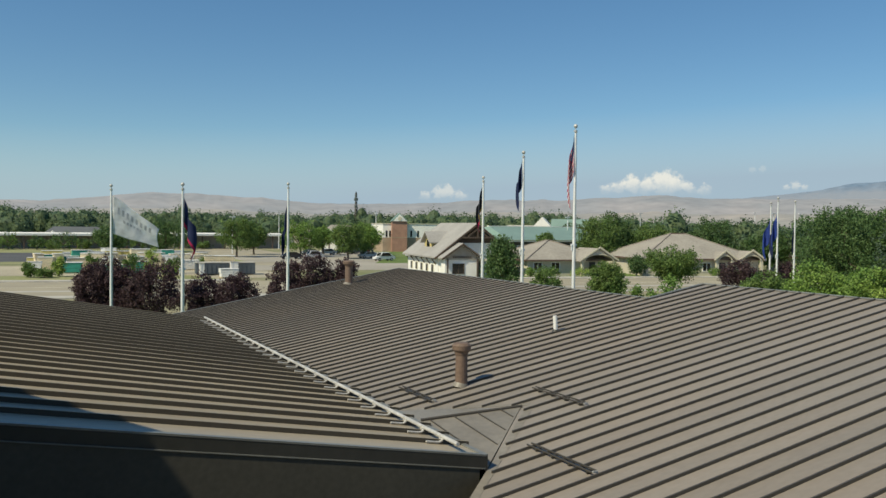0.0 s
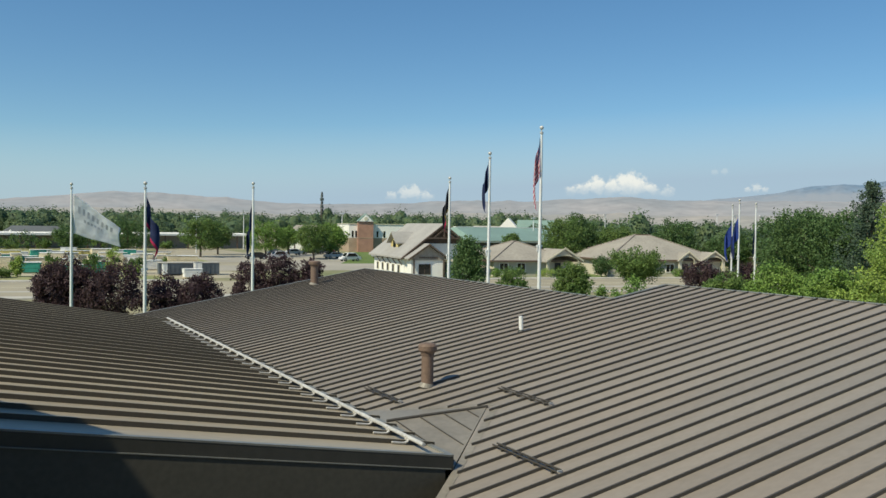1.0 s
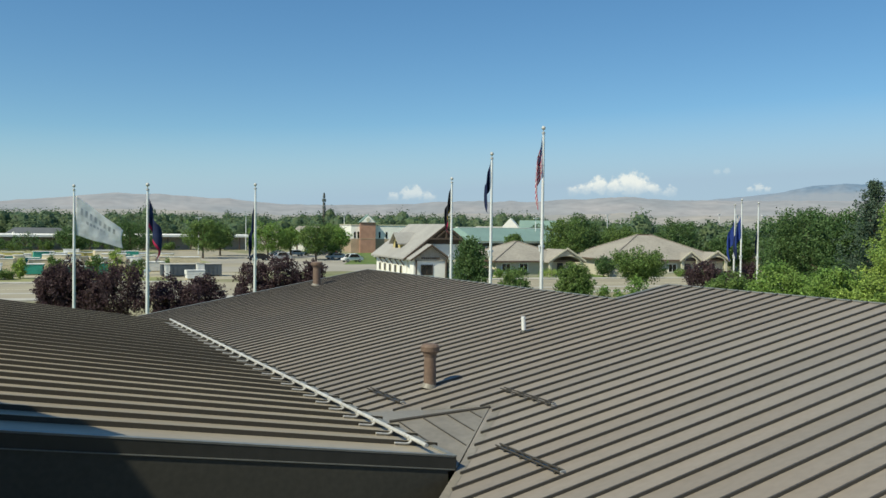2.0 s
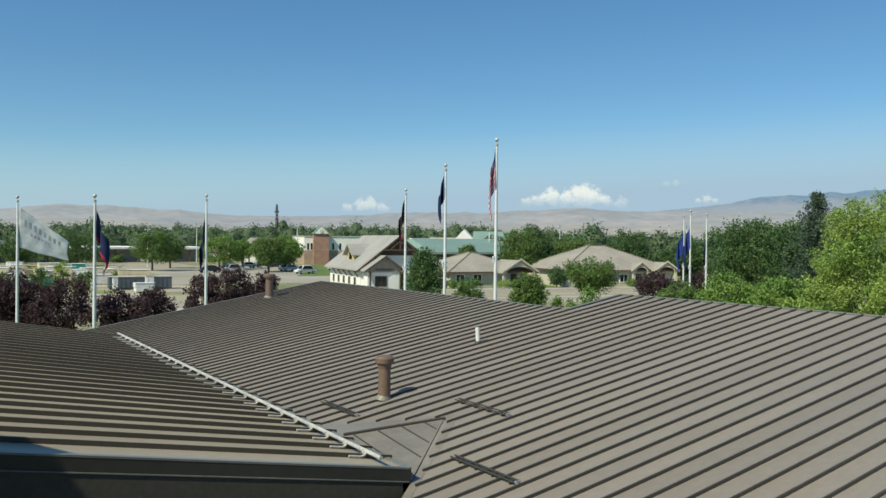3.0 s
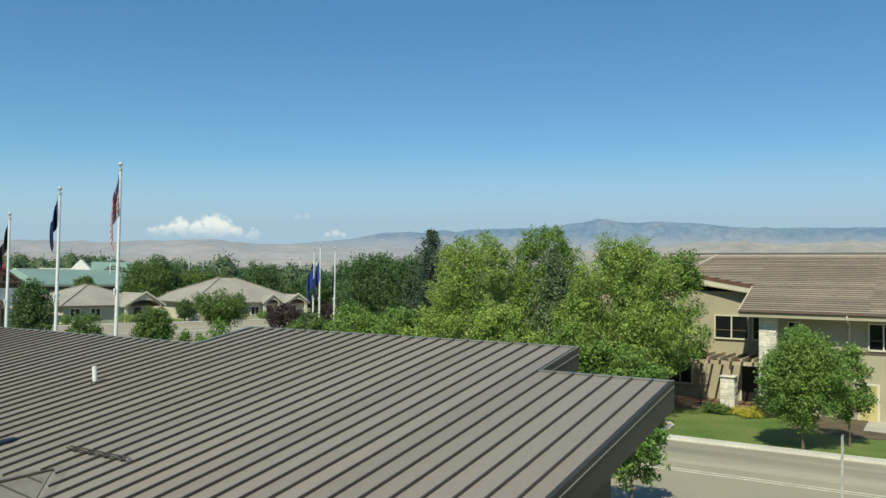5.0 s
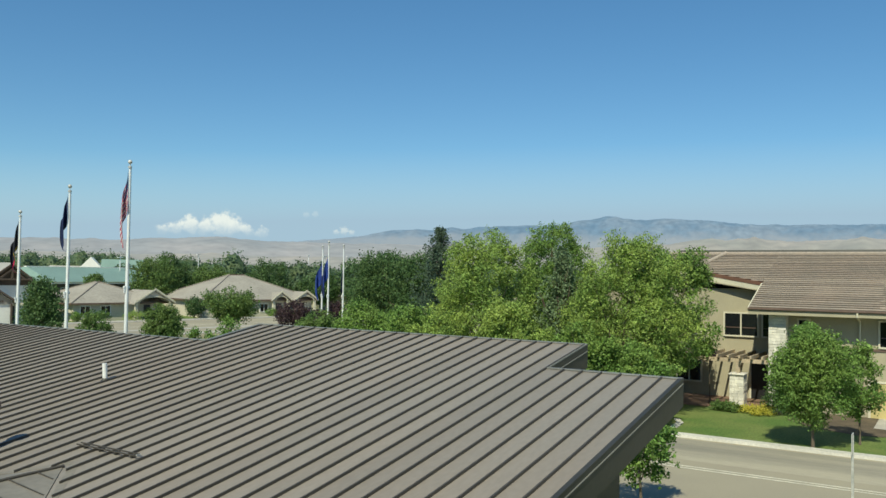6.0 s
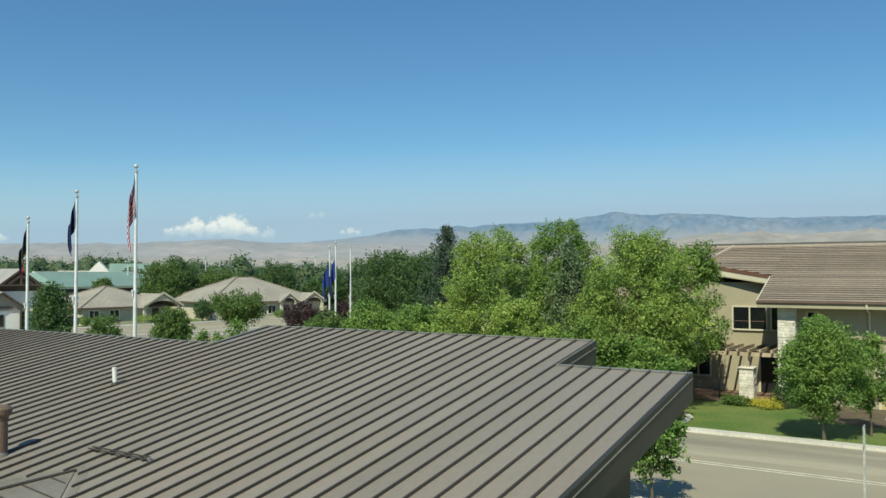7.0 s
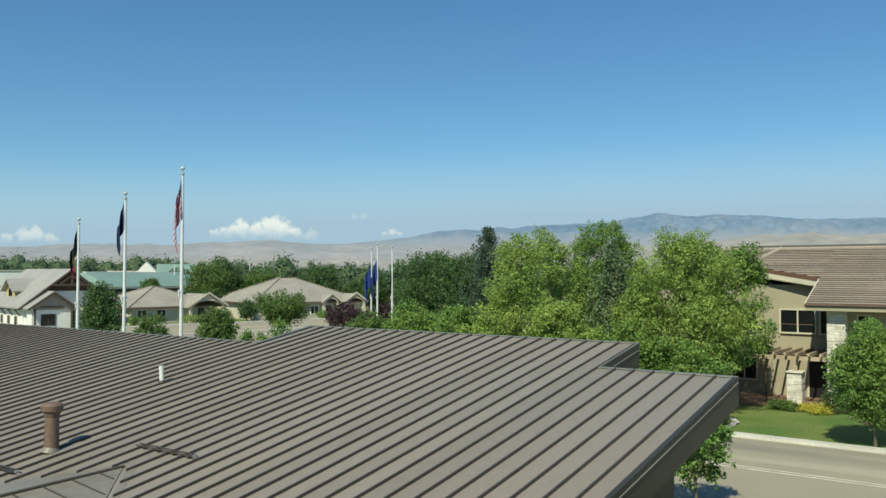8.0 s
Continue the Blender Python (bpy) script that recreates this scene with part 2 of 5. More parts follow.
def fascia(parent, p, q, out, deep, mat=M_TRIM, lap=.05, drip=.15):
    """A fascia board hanging from the edge p-q, with a drip lip near its top; out: unit vector outwards."""
    p, q, o = Vector(p), Vector(q), Vector(out)
    dn = Vector((0, 0, 1))
    bm = bmesh.new()
    prism(bm, [p - dn * deep, q - dn * deep, q - dn * deep + o * .04, p - dn * deep + o * .04], [p, q, q + o * .04, p + o * .04])
    f = part("fascia", bm, mat, parent)
    bm = bmesh.new()
    a, b = p + o * .04, q + o * .04
    prism(bm, [a - dn * drip, b - dn * drip, b - dn * drip + o * .018, a - dn * drip + o * .018], [a - dn * (drip - .014), b - dn * (drip - .014), b - dn * (drip - .014) + o * .018, a - dn * (drip - .014) + o * .018])
    part("drip_edge", bm, M_TRIM_LIP, f)
    bm = bmesh.new()
    prism(bm, [p + dn * .004 - o * lap, q + dn * .004 - o * lap, q + dn * .004 + o * .045, p + dn * .004 + o * .045], [p + dn * .03 - o * lap * .85, q + dn * .03 - o * lap * .85, q + dn * .03 + o * .045, p + dn * .03 + o * .045])
    part("edge_cap", bm, mat if lap < .05 else M_TRIM_LIP, f)
    return f


pt = lambda x, y: (x, y, za(x))
fascia(roof, pt(2.6, A_NEAR), pt(A_TOP, A_NEAR), (0, -1, 0), 0.52, lap=.045, drip=.085)
fascia(roof, pt(A_TOP, A_NEAR - .04), pt(A_TOP, 7.31), (1, 0, 0), 0.52)
fascia(roof, pt(A_TOP, 7.31), pt(A_TOP2, 7.31), (0, -1, 0), 0.52)
fascia(roof, pt(A_TOP2, 7.27), pt(A_TOP2, 17.62), (1, 0, 0), 0.52)
fascia(roof, pt(A_TOP, 17.62), pt(A_TOP2, 17.62), (0, 1, 0), 0.52)
fascia(roof, pt(A_TOP, 17.62), pt(A_TOP, A_FAR + .04), (1, 0, 0), 0.52)
fascia(roof, pt(3.6, A_FAR), pt(A_TOP, A_FAR), (0, 1, 0), 0.52)

# the cricket in the valley: a small ridge towards the wall of the upper roof
cricket = thing("roof_cricket", "small metal cricket with valley flashing between two roofs", "roof", kind="structure")
ap, r0 = Vector((8.11, 12.4, za(8.11) + .015)), Vector((6.2, 12.6, 3.85))
lo1, lo2 = (5.3, 9.45), (5.3, 15.35)
q1, q2 = Vector((6.2, 10.36, za(6.2) + .02)), Vector((6.2, 14.5, za(6.2) + .02))
for tri, nm in (((ap, r0, q1), "front_panel"), ((ap, q2, r0), "back_panel")):
    bm = bmesh.new()
    slab(bm, [tuple(v) for v in tri], 0.02)
    part(nm, bm, M_FLASH, cricket)
for k in range(4):
    f = .08 + .235 * k
    bm = bmesh.new()
    up = Vector((0, 0, .010))
    tube(bm, r0.lerp(ap, f) + up, q1.lerp(ap, f) + up + Vector((0, .06, 0)), .013, .013, 4)
    part("seam", bm, M_SEAM, cricket)
bm = bmesh.new()
tube(bm, ap + Vector((.02, 0, .01)), r0 + Vector((0, 0, .015)), .03, .03, 5)
part("ridge_cap", bm, M_SEAM, cricket)
for sgn, lo in ((-1, lo1), (1, lo2)):
    bm = bmesh.new()
    a, b = Vector((8.25, 12.4, za(8.25) + .006)), Vector((lo[0], lo[1], za(lo[0]) + .006))
    o = Vector((.10, sgn * .09, SA * .10))
    slab(bm, [tuple(a), tuple(b), tuple(b + o), tuple(a + o)], .004)
    part("valley_flashing", bm, M_FLASH, cricket)

# ---- the upper roof ----
SB = math.tan(radians(10))
B_X, B_NEAR, B_FAR = 6.14, 10.355, 28.72


def zb(x):
    return 3.826 + SB * (B_X - x)


upper = thing("upper_metal_roof", "dark brown standing-seam metal roof sloping to a snow rail", "roof", kind="structure")
bm = bmesh.new()
slab(bm, [(-9, B_NEAR + .03, zb(-9) - .03), (B_X - .02, B_NEAR + .03, zb(B_X) - .03), (B_X - .02, B_FAR, zb(B_X) - .03), (-9, B_FAR, zb(-9) - .03)], 0.2)
part("deck", bm, M_TRIM, upper)
y = B_NEAR
while y < B_FAR - .05:
    y1 = min(y + 0.654, B_FAR)
    bm = bmesh.new()
    slab(bm, [(-9, y, zb(-9)), (B_X, y, zb(B_X)), (B_X, y1, zb(B_X)), (-9, y1, zb(-9))], 0.02)
    p = part("panel", bm, M_ROOF_B, upper)
    if y > B_NEAR + .1:
        bm = bmesh.new()
        prism(bm, [(-9, y - .02, zb(-9) + .001), (B_X + .10, y - .02, zb(B_X + .10) + .001), (B_X + .10, y + .02, zb(B_X + .10) + .001), (-9, y + .02, zb(-9) + .001)],
              [(-9, y - .014, zb(-9) + .066), (B_X + .10, y - .014, zb(B_X + .10) + .066), (B_X + .10, y + .014, zb(B_X + .10) + .066), (-9, y + .014, zb(-9) + .066)])
        seam = part("seam", bm, M_RIB_SHADE, p)
        # thin strip in panel colour paints the sunlit top of the rib
        bm = bmesh.new()
        prism(bm, [(-9, y - .009, zb(-9) + .068), (B_X + .10, y - .009, zb(B_X + .10) + .068), (B_X + .10, y + .009, zb(B_X + .10) + .068), (-9, y + .009, zb(-9) + .068)],
              [(-9, y - .008, zb(-9) + .074), (B_X + .10, y - .008, zb(B_X + .10) + .074), (B_X + .10, y + .008, zb(B_X + .10) + .074), (-9, y + .008, zb(-9) + .074)])
        part("seam_cap", bm, M_ROOF_B, seam)
    y = y1
ptb = lambda x, y: (x, y, zb(x))
fascia(upper, ptb(-9, B_NEAR), ptb(B_X, B_NEAR), (0, -1, 0), 0.185, drip=.185)
fascia(upper, ptb(B_X, B_NEAR - .04), ptb(B_X, B_FAR), (1, 0, 0), 0.22)

# snow rail with a hooked clamp on each seam
RAIL_X = 5.777
rail = thing("snow_rail", "galvanized snow rail clamped along the roof seams", "snow guard")
bm = bmesh.new()
tube(bm, (RAIL_X, 10.5, zb(RAIL_X) + .116), (RAIL_X, 28.65, zb(RAIL_X) + .116), .032, .032, 8)
part("bar", bm, M_GALV, rail)
y = B_NEAR + .654
while y < B_FAR - .1:
    bm = bmesh.new()
    c = zb(RAIL_X)
    box(bm, RAIL_X - .04, RAIL_X + .04, y - .035, y + .035, c + .076, c + .112)
    hook = [(.0, .125), (-.015, .09), (-.04, .055), (-.08, .035), (-.14, .030), (-.30, .030)]
    for (a0, h0), (a1, h1) in zip(hook, hook[1:]):
        tube(bm, (RAIL_X + a0, y - .055, c - SB * a0 + h0), (RAIL_X + a1, y - .055, c - SB * a1 + h1), .019, .019, 6)
    ball(bm, (RAIL_X - .02, y + .02, c + .125), .034, sub=1)
    part("clamp", bm, M_GALV, rail)
    y += .654

# walls under the roofs
bm = bmesh.new()
prism(bm, [(-8.5, B_NEAR - .043, 0), (6.04, B_NEAR - .043, 0), (6.04, B_NEAR + .175, 0), (-8.5, B_NEAR + .175, 0)],
      [(-8.5, B_NEAR - .043, zb(-8.5) - .189), (6.04, B_NEAR - .043, zb(6.04) - .189), (6.04, B_NEAR + .175, zb(6.04) - .189), (-8.5, B_NEAR + .175, zb(-8.5) - .189)])
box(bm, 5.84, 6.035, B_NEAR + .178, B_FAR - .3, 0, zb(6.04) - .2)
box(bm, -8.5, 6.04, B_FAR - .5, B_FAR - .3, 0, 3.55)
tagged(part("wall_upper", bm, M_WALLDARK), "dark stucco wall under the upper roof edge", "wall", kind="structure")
bm = bmesh.new()
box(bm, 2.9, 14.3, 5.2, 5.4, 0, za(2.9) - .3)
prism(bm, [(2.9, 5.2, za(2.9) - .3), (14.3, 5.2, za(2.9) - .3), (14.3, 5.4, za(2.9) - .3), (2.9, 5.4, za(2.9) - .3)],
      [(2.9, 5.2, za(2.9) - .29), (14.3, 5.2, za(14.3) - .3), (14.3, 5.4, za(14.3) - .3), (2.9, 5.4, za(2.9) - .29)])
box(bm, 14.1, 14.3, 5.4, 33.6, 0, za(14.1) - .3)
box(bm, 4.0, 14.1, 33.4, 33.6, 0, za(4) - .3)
# near-black trim colour paints the deep shade on this wall
tagged(part("wall_lower", bm, M_TRIM), "stucco wall under the large roof, shade put into its dark colour", "wall", kind="structure")
for x in (6.0, 8.6, 11.2, 13.0):
    w = thing("window_1", "dark tinted window in a bronze frame", "window", (x, 5.2, 1.0), kind="structure")
    part("frame", boxes((-.55, .55, -.05, .0, 0, .06), (-.55, .55, -.05, 0, 1.9, 1.96), (-.55, -.49, -.05, 0, .06, 1.9), (.49, .55, -.05, 0, .06, 1.9)), M_TRIM, w)
    part("pane", boxes((-.49, .49, -.02, -.003, .06, 1.9)), M_GLASS, w)

# unseen: the building that the camera looks out of, and its rotated wing
house = thing("unseen_home_walls", "unseen stucco walls round the viewpoint, added to block sky light", "building", kind="structure")
# high back and side walls, added to keep sky light off the shadowed corner
part("wall", boxes((-10, 3.0, -1.4, -.9, 0, 12.0)), M_WALLDARK, house)
part("wall", boxes((-10.4, -10.002, -1.4, 9.0, 0, 12.0)), M_WALLDARK, house)
part("eave", boxes((-10.4, 3.2, -3.0, -.8, 12.0, 12.3)), M_TRIM, house)
# wing placed so that its eave's shadow falls on the upper roof
wing = thing("unseen_home_wing", "unseen rotated wing, its flat eave set to cast the roof shadow", "building", (-2.69, 9.54, 0), 33.9 + 90, kind="structure")
part("eave", boxes((0, 9, 0, 12, 9.0, 9.3)), M_TRIM, wing)
part("wall", boxes((.6, 8.6, .6, 11.6, 0, 9.0)), M_WALLDARK, wing)

# ---- things on the roof ----
def roof_vent(x, y, high, r, label):
    v = thing("vent_stack", label, "vent pipe", (x, y, za(x)))
    bm = bmesh.new()
    tube(bm, (0, 0, -.05), (0, 0, high - .14), r, r * .94, 18)
    part("pipe", bm, M_RUST, v, smooth=False)
    bm = bmesh.new()
    rings = ((high - .26, 1.0), (high - .20, 1.12), (high - .15, 1.46), (high - .06, 1.52), (high - .04, 1.40), (high - .012, 1.10), (high, .55))
    for (z0, r0), (z1, r1) in zip(rings, rings[1:]):
        tube(bm, (0, 0, z0), (0, 0, z1), r * r0, r * r1, 20, z1 == high)
    part("cap", bm, M_RUST, v, "weathered collar cap")
    bm = bmesh.new()
    tube(bm, (-.02, 0, -.02), (0, 0, .07), r * 1.38, r * 1.05, 18)
    part("boot", bm, M_FLASH, v, "flashing boot")
    return v


roof_vent(8.10, 14.62, 0.90, 0.130, "rusty brown vent stack with a collar cap on the metal roof")
roof_vent(12.56, 32.63, 1.02, 0.165, "brown vent stack near the roof's rake edge")
pipe = thing("plumbing_vent", "short white plastic plumbing pipe on the metal roof", "vent pipe", (12.0, 16.81, za(12.0)))
bm = bmesh.new()
tube(bm, (0, 0, -.03), (-.02, .01, .39), .055, .055, 12)
part("pipe", bm, M_PVC, pipe)
bm = bmesh.new()
tube(bm, (0, 0, -.01), (0, 0, .05), .10, .06, 12)
part("boot", bm, M_TRIM, pipe)
for x, y0, y1 in ((7.12, 9.0, 10.62), (8.87, 11.5, 13.1), (7.18, 14.04, 15.58)):
    g = thing("snow_guard", "dark metal snow guard bar clamped across roof seams", "snow guard", (x, y0, za(x)), group="snow guards on the large roof")
    for k, dx in enumerate((-.045, .035)):
        part("bar", boxes((dx - .010, dx + .010, 0, y1 - y0, .046 + SA * dx, .068 + SA * dx)), M_SEAM, g)
    for k in range(4):
        yy = .12 + k * .42
        part("clamp", boxes((-.05, .045, yy - .02, yy + .02, .0, .046)), M_TRIM, g)
    part("end_cap", boxes((-.045, .045, -.015, 0, .045, .07)), M_GALV, g)

# ---- trees ----
L_GREEN = leaf_material("green_leaves", (0.155, 0.27, 0.066), (0.225, 0.325, 0.078), .55)
L_LIME = leaf_material("yellow_green_leaves", (0.34, 0.43, 0.10), (0.22, 0.33, 0.085), .6)
L_DARK = leaf_material("dark_green_leaves", (0.085, 0.155, 0.055), (0.12, 0.19, 0.065), .45)
L_PURPLE = leaf_material("purple_leaves", (0.068, 0.040, 0.048), (0.10, 0.064, 0.066), .5)
L_NEEDLE = leaf_material("conifer_needles", (0.085, 0.13, 0.088), (0.105, 0.15, 0.095))
L_SAGE = leaf_material("sage_needles", (0.20, 0.27, 0.14), (0.17, 0.24, 0.12), .4)
L_MID = leaf_material("shade_tree_leaves", (0.115, 0.195, 0.055), (0.16, 0.23, 0.065), .45)
# bluer than the near greens: distance haze is put into this leaf colour
L_FAR = leaf_material("far_leaves_haze_tint", (0.085, 0.145, 0.088), (0.15, 0.20, 0.09), 0.26)
L_YELLOW = leaf_material("yellow_flowers", (0.62, 0.56, 0.09), (0.45, 0.44, 0.08))


def leaf_arrays(rng, centres, radii, counts, size, droop=0.2, wide=.3, sprig=7):
    """Rhombic leaves on short sprigs that grow out of clumps: vertices, four to a leaf."""
    few = np.maximum(1, np.asarray(counts) // sprig)
    c = np.repeat(np.asarray(centres, float), few, axis=0)
    r = np.repeat(np.asarray(radii, float), few, axis=0)
    d = rng.normal(size=(len(c), 3))
    d /= np.linalg.norm(d, axis=1)[:, None]
    root = c + d * (r * rng.uniform(0.2, .95, len(c)) ** 0.6)[:, None] * np.array((1, 1, 0.85))
    grow = d * .7 + rng.normal(size=(len(c), 3)) * .5 + np.array((0, 0, .25))
    grow /= np.linalg.norm(grow, axis=1)[:, None]
    reach = np.maximum(r * rng.uniform(.25, .65, len(c)), size * 1.6)[:, None]
    step = np.tile(np.arange(sprig) / sprig, len(c))[:, None]
    root, grow, reach, d = (np.repeat(v, sprig, axis=0) for v in (root, grow, reach, d))
    n = len(root)
    p = root + grow * reach * step + rng.normal(size=(n, 3)) * size * .55
    p[:, 2] -= (reach[:, 0] * step[:, 0] ** 2) * droop
    nor = d * .55 + rng.normal(size=(n, 3)) * 0.6 + np.array((0, 0, 0.35))
    nor /= np.linalg.norm(nor, axis=1)[:, None]
    a = np.cross(nor, rng.normal(size=(n, 3)))
    a /= np.linalg.norm(a, axis=1)[:, None]
    a[:, 2] -= droop
    b = np.cross(nor, a)
    s = size * rng.uniform(0.6, 1.35, n)[:, None]
    return np.stack([p - a * s * .5, p + b * s * wide, p + a * s * .5, p - b * s * wide], 1).reshape(-1, 3)


def dome_leaves(rng, x, y, high, half, n, size):
    """The lumpy crown of one far tree: a mass of foliage with leaves standing out of it."""
    lumps = rng.normal(size=(9, 3)) + np.array((0, 0, .5))
    lumps /= np.linalg.norm(lumps, axis=1)[:, None]
    axes, middle = np.array((half, half, high * .55)), np.array((x, y, high * .45))

    def swell(d):
        return .76 + .24 * np.exp(-((d[:, None, :] - lumps[None]) ** 2).sum(2) / .40).max(1)

    up = np.linspace(-.75, math.pi / 2, 7)
    turn = np.linspace(0, 2 * math.pi, 11)
    quads = [(t, u) for i in range(6) for k in range(10) for t, u in ((turn[k], up[i]), (turn[k + 1], up[i]), (turn[k + 1], up[i + 1]), (turn[k], up[i + 1]))]
    t, u = np.array(quads).T
    d = np.stack([np.cos(t) * np.cos(u), np.sin(t) * np.cos(u), np.sin(u)], 1)
    core = d * (swell(d) * (.72 if n > 300 else .86))[:, None] * axes + middle
    d = rng.normal(size=(n, 3))
    d /= np.linalg.norm(d, axis=1)[:, None]
    d[:, 2] = np.abs(d[:, 2] + .25) - .25
    p = d * (swell(d) * rng.uniform(.72, .97, n))[:, None] * axes + middle
    nor = d * .8 + rng.normal(size=(n, 3)) * .42 + np.array((0, 0, .15))
    nor /= np.linalg.norm(nor, axis=1)[:, None]
    a = np.cross(nor, rng.normal(size=(n, 3)))
    a /= np.linalg.norm(a, axis=1)[:, None]
    b = np.cross(nor, a)
    s = size * rng.uniform(.6, 1.3, n)[:, None]
    leaves = np.stack([p - a * s * .5, p + b * s * .4, p + a * s * .5, p - b * s * .4], 1).reshape(-1, 3)
    v = np.concatenate([core, leaves])
    v[:, 2] = np.maximum(v[:, 2], .1)
    return v


def leaf_mesh(name, verts, mat, parent=None):
    n = len(verts) // 4
    me = bpy.data.meshes.new(name)
    me.vertices.add(len(verts))
    me.vertices.foreach_set("co", verts.astype(np.float32).ravel())
    me.loops.add(4 * n)
    me.loops.foreach_set("vertex_index", np.arange(4 * n, dtype=np.int32))
    me.polygons.add(n)
    me.polygons.foreach_set("loop_start", np.arange(0, 4 * n, 4, dtype=np.int32))
    me.update(calc_edges=True)
    me.materials.append(mat)
    ob = new(name, me)
    ob.parent = parent
    return ob


def tree(x, y, high, half, base, mat, label, seed, shape="round", clumps=60, leaves=14000, size=0.2, trunk=None, name="tree", group=""):
    """A trunk with limbs and a crown of leaf clumps. base: height at which the crown begins."""
    rng = np.random.default_rng(seed)
    clumps = int(clumps * 1.7)
    t = thing(name, label, "tree", (x, y, 0), group=group)
    mid, zr = (high + base) / 2, (high - base) / 2
    lean = rng.normal(size=2) * half * .05
    cs, rs = [], []
    if shape == "spire":  # whorls of upswept branches
        for k in range(30):
            for j in range(7):
                f = min(1, max(0, k / 29 + rng.normal() * .025))
                a, reach = rng.uniform(0, 2 * math.pi), half * (1 - f) ** .75 * rng.uniform(.7, 1.1) + .15
                for g in (.3, .62, 1.0):
                    cs.append((math.cos(a) * reach * g, math.sin(a) * reach * g, base + (high - base - .5) * f + reach * g * .6))
                    rs.append(.20 + .18 * (1 - g) + .12 * (1 - f))
    while shape != "spire" and len(cs) < clumps:
        d = rng.uniform(-1, 1, 3)
        q = np.linalg.norm(d) if shape != "column" else (math.hypot(d[0], d[1]) ** 3 + abs(d[2]) ** 3) ** (1 / 3)
        if q > 1 or q < 0.5 and rng.random() < .55:
            continue
        w = half
        if shape == "cone":
            w = half * (0.95 - 0.85 * (d[2] + 1) / 2) / max(.35, math.sqrt(max(.02, 1 - d[2] ** 2)))
        elif shape == "column":
            w = half * 1.05
        elif shape == "umbrella":
            w = half * (1.1 if d[2] > -.2 else .8)
        bulge = 1 + .16 * math.sin(3 * math.atan2(d[1], d[0]) + seed) + .05 * math.sin(5 * d[2] + seed * 2)
        cs.append((lean[0] + d[0] * w * bulge * .86, lean[1] + d[1] * w * bulge * .86, mid + d[2] * zr * .88))
        rs.append(half * rng.uniform(.10, .25) if shape != "cone" else half * rng.uniform(.14, .26))
    rs = np.array(rs)
    counts = np.maximum(8, (leaves * rs ** 2 / (rs ** 2).sum())).astype(int)
    v = leaf_arrays(rng, cs, rs, counts, size)
    v[:, 2] = np.maximum(v[:, 2], 0.08)
    crown = leaf_mesh("crown", v, mat, t)
    bm = bmesh.new()
    r = trunk or max(.06, high * .016)
    knee = Vector((lean[0] * .5, lean[1] * .5, max(base, .3) + zr * .4))
    tube(bm, (0, 0, -.1), (0, 0, .35), r * 1.5, r * 1.05, 9)
    tube(bm, (0, 0, .35), knee, r * 1.05, r * .7, 9)
    tube(bm, knee, (lean[0], lean[1], mid + zr * .7), r * .7, r * .15, 7)
    for c in cs[:: max(1, clumps // 12)]:
        s = knee.lerp(Vector((0, 0, max(base * .8, .3))), rng.random() * .5)
        e = Vector(c)
        m = s.lerp(e, .5) + Vector((0, 0, .08 * high * rng.random()))
        tube(bm, s, m, r * .45, r * .28, 6, False)
        tube(bm, m, e, r * .28, r * .08, 6, False)
    part("trunk", bm, M_BARK, t)
    return t


G1 = "yellow-green leafy tree beside the side street"
tree(40.5, 22.9, 10.1, 2.75, 0.8, L_LIME, G1, 311, "column", 130, 74000, .108)
tree(47.5, 22.0, 11.0, 2.5, 0.8, L_GREEN, "tall green leafy tree behind the street trees", 212, "column", 110, 54000, .11)
tree(41.5, 15.3, 9.75, 3.5, 0.8, L_LIME, "broad yellow-green tree before the tan building", 13, "round", 130, 76000, .108)
tree(45.6, 14.2, 9.8, 2.7, 1.0, L_GREEN, "green leafy tree close to the tan building", 14, "column", 60, 40000, .125)
tree(42.4, 18.9, 8.9, 2.2, 0.8, L_SAGE, "sage-green conifer among the street trees", 215, "spire", 60, 16000, .15)
tree(44.0, 19.0, 7.7, 2.6, 0.8, L_GREEN, "green leafy tree in the street row", 15, "round", 60, 34000, .125)
tree(36.6, 18.9, 6.3, 2.3, 0.4, L_LIME, "low yellow-green tree in the street row", 16, "round", 55, 36000, .11)
tree(38.6, 13.2, 4.2, 1.9, 0.2, L_GREEN, "low green bushy tree at the kerb", 17, "round", 50, 14000, .14)
tree(38.6, 16.0, 5.4, 2.0, 0.2, L_GREEN, "low green bushy tree at the kerb", 18, "round", 50, 14000, .14)
tree(38.25, 5.35, 5.55, 1.85, 0.75, L_GREEN, "round green lawn tree with a slim pale trunk", 19, "round", 170, 48000, .10, .062)
tree(40.4, 3.75, 4.7, 1.25, 1.0, L_GREEN, "thin small tree behind the lawn tree", 20, "round", 40, 9000, .11, .045)
tree(25.0, 8.4, 3.4, 1.3, 0.6, L_GREEN, "young street tree beside the roof's corner", 21, "round", 50, 7000, .12, .045)
tree(46.9, 40.6, 4.7, 2.1, 0.3, L_MID, "low green tree behind the roof", 22, "round", 50, 13000, .155)
tree(46.0, 35.4, 5.4, 2.7, 0.3, L_GREEN, "low green tree behind the roof", 23, "round", 60, 17000, .155)
tree(44.4, 30.7, 5.4, 2.3, 0.3, L_GREEN, "low green tree behind the roof", 24, "round", 60, 17000, .155)
tree(43.0, 27.0, 6.2, 2.2, 0.3, L_LIME, "yellow-green tree behind the roof", 25, "round", 60, 17000, .155)
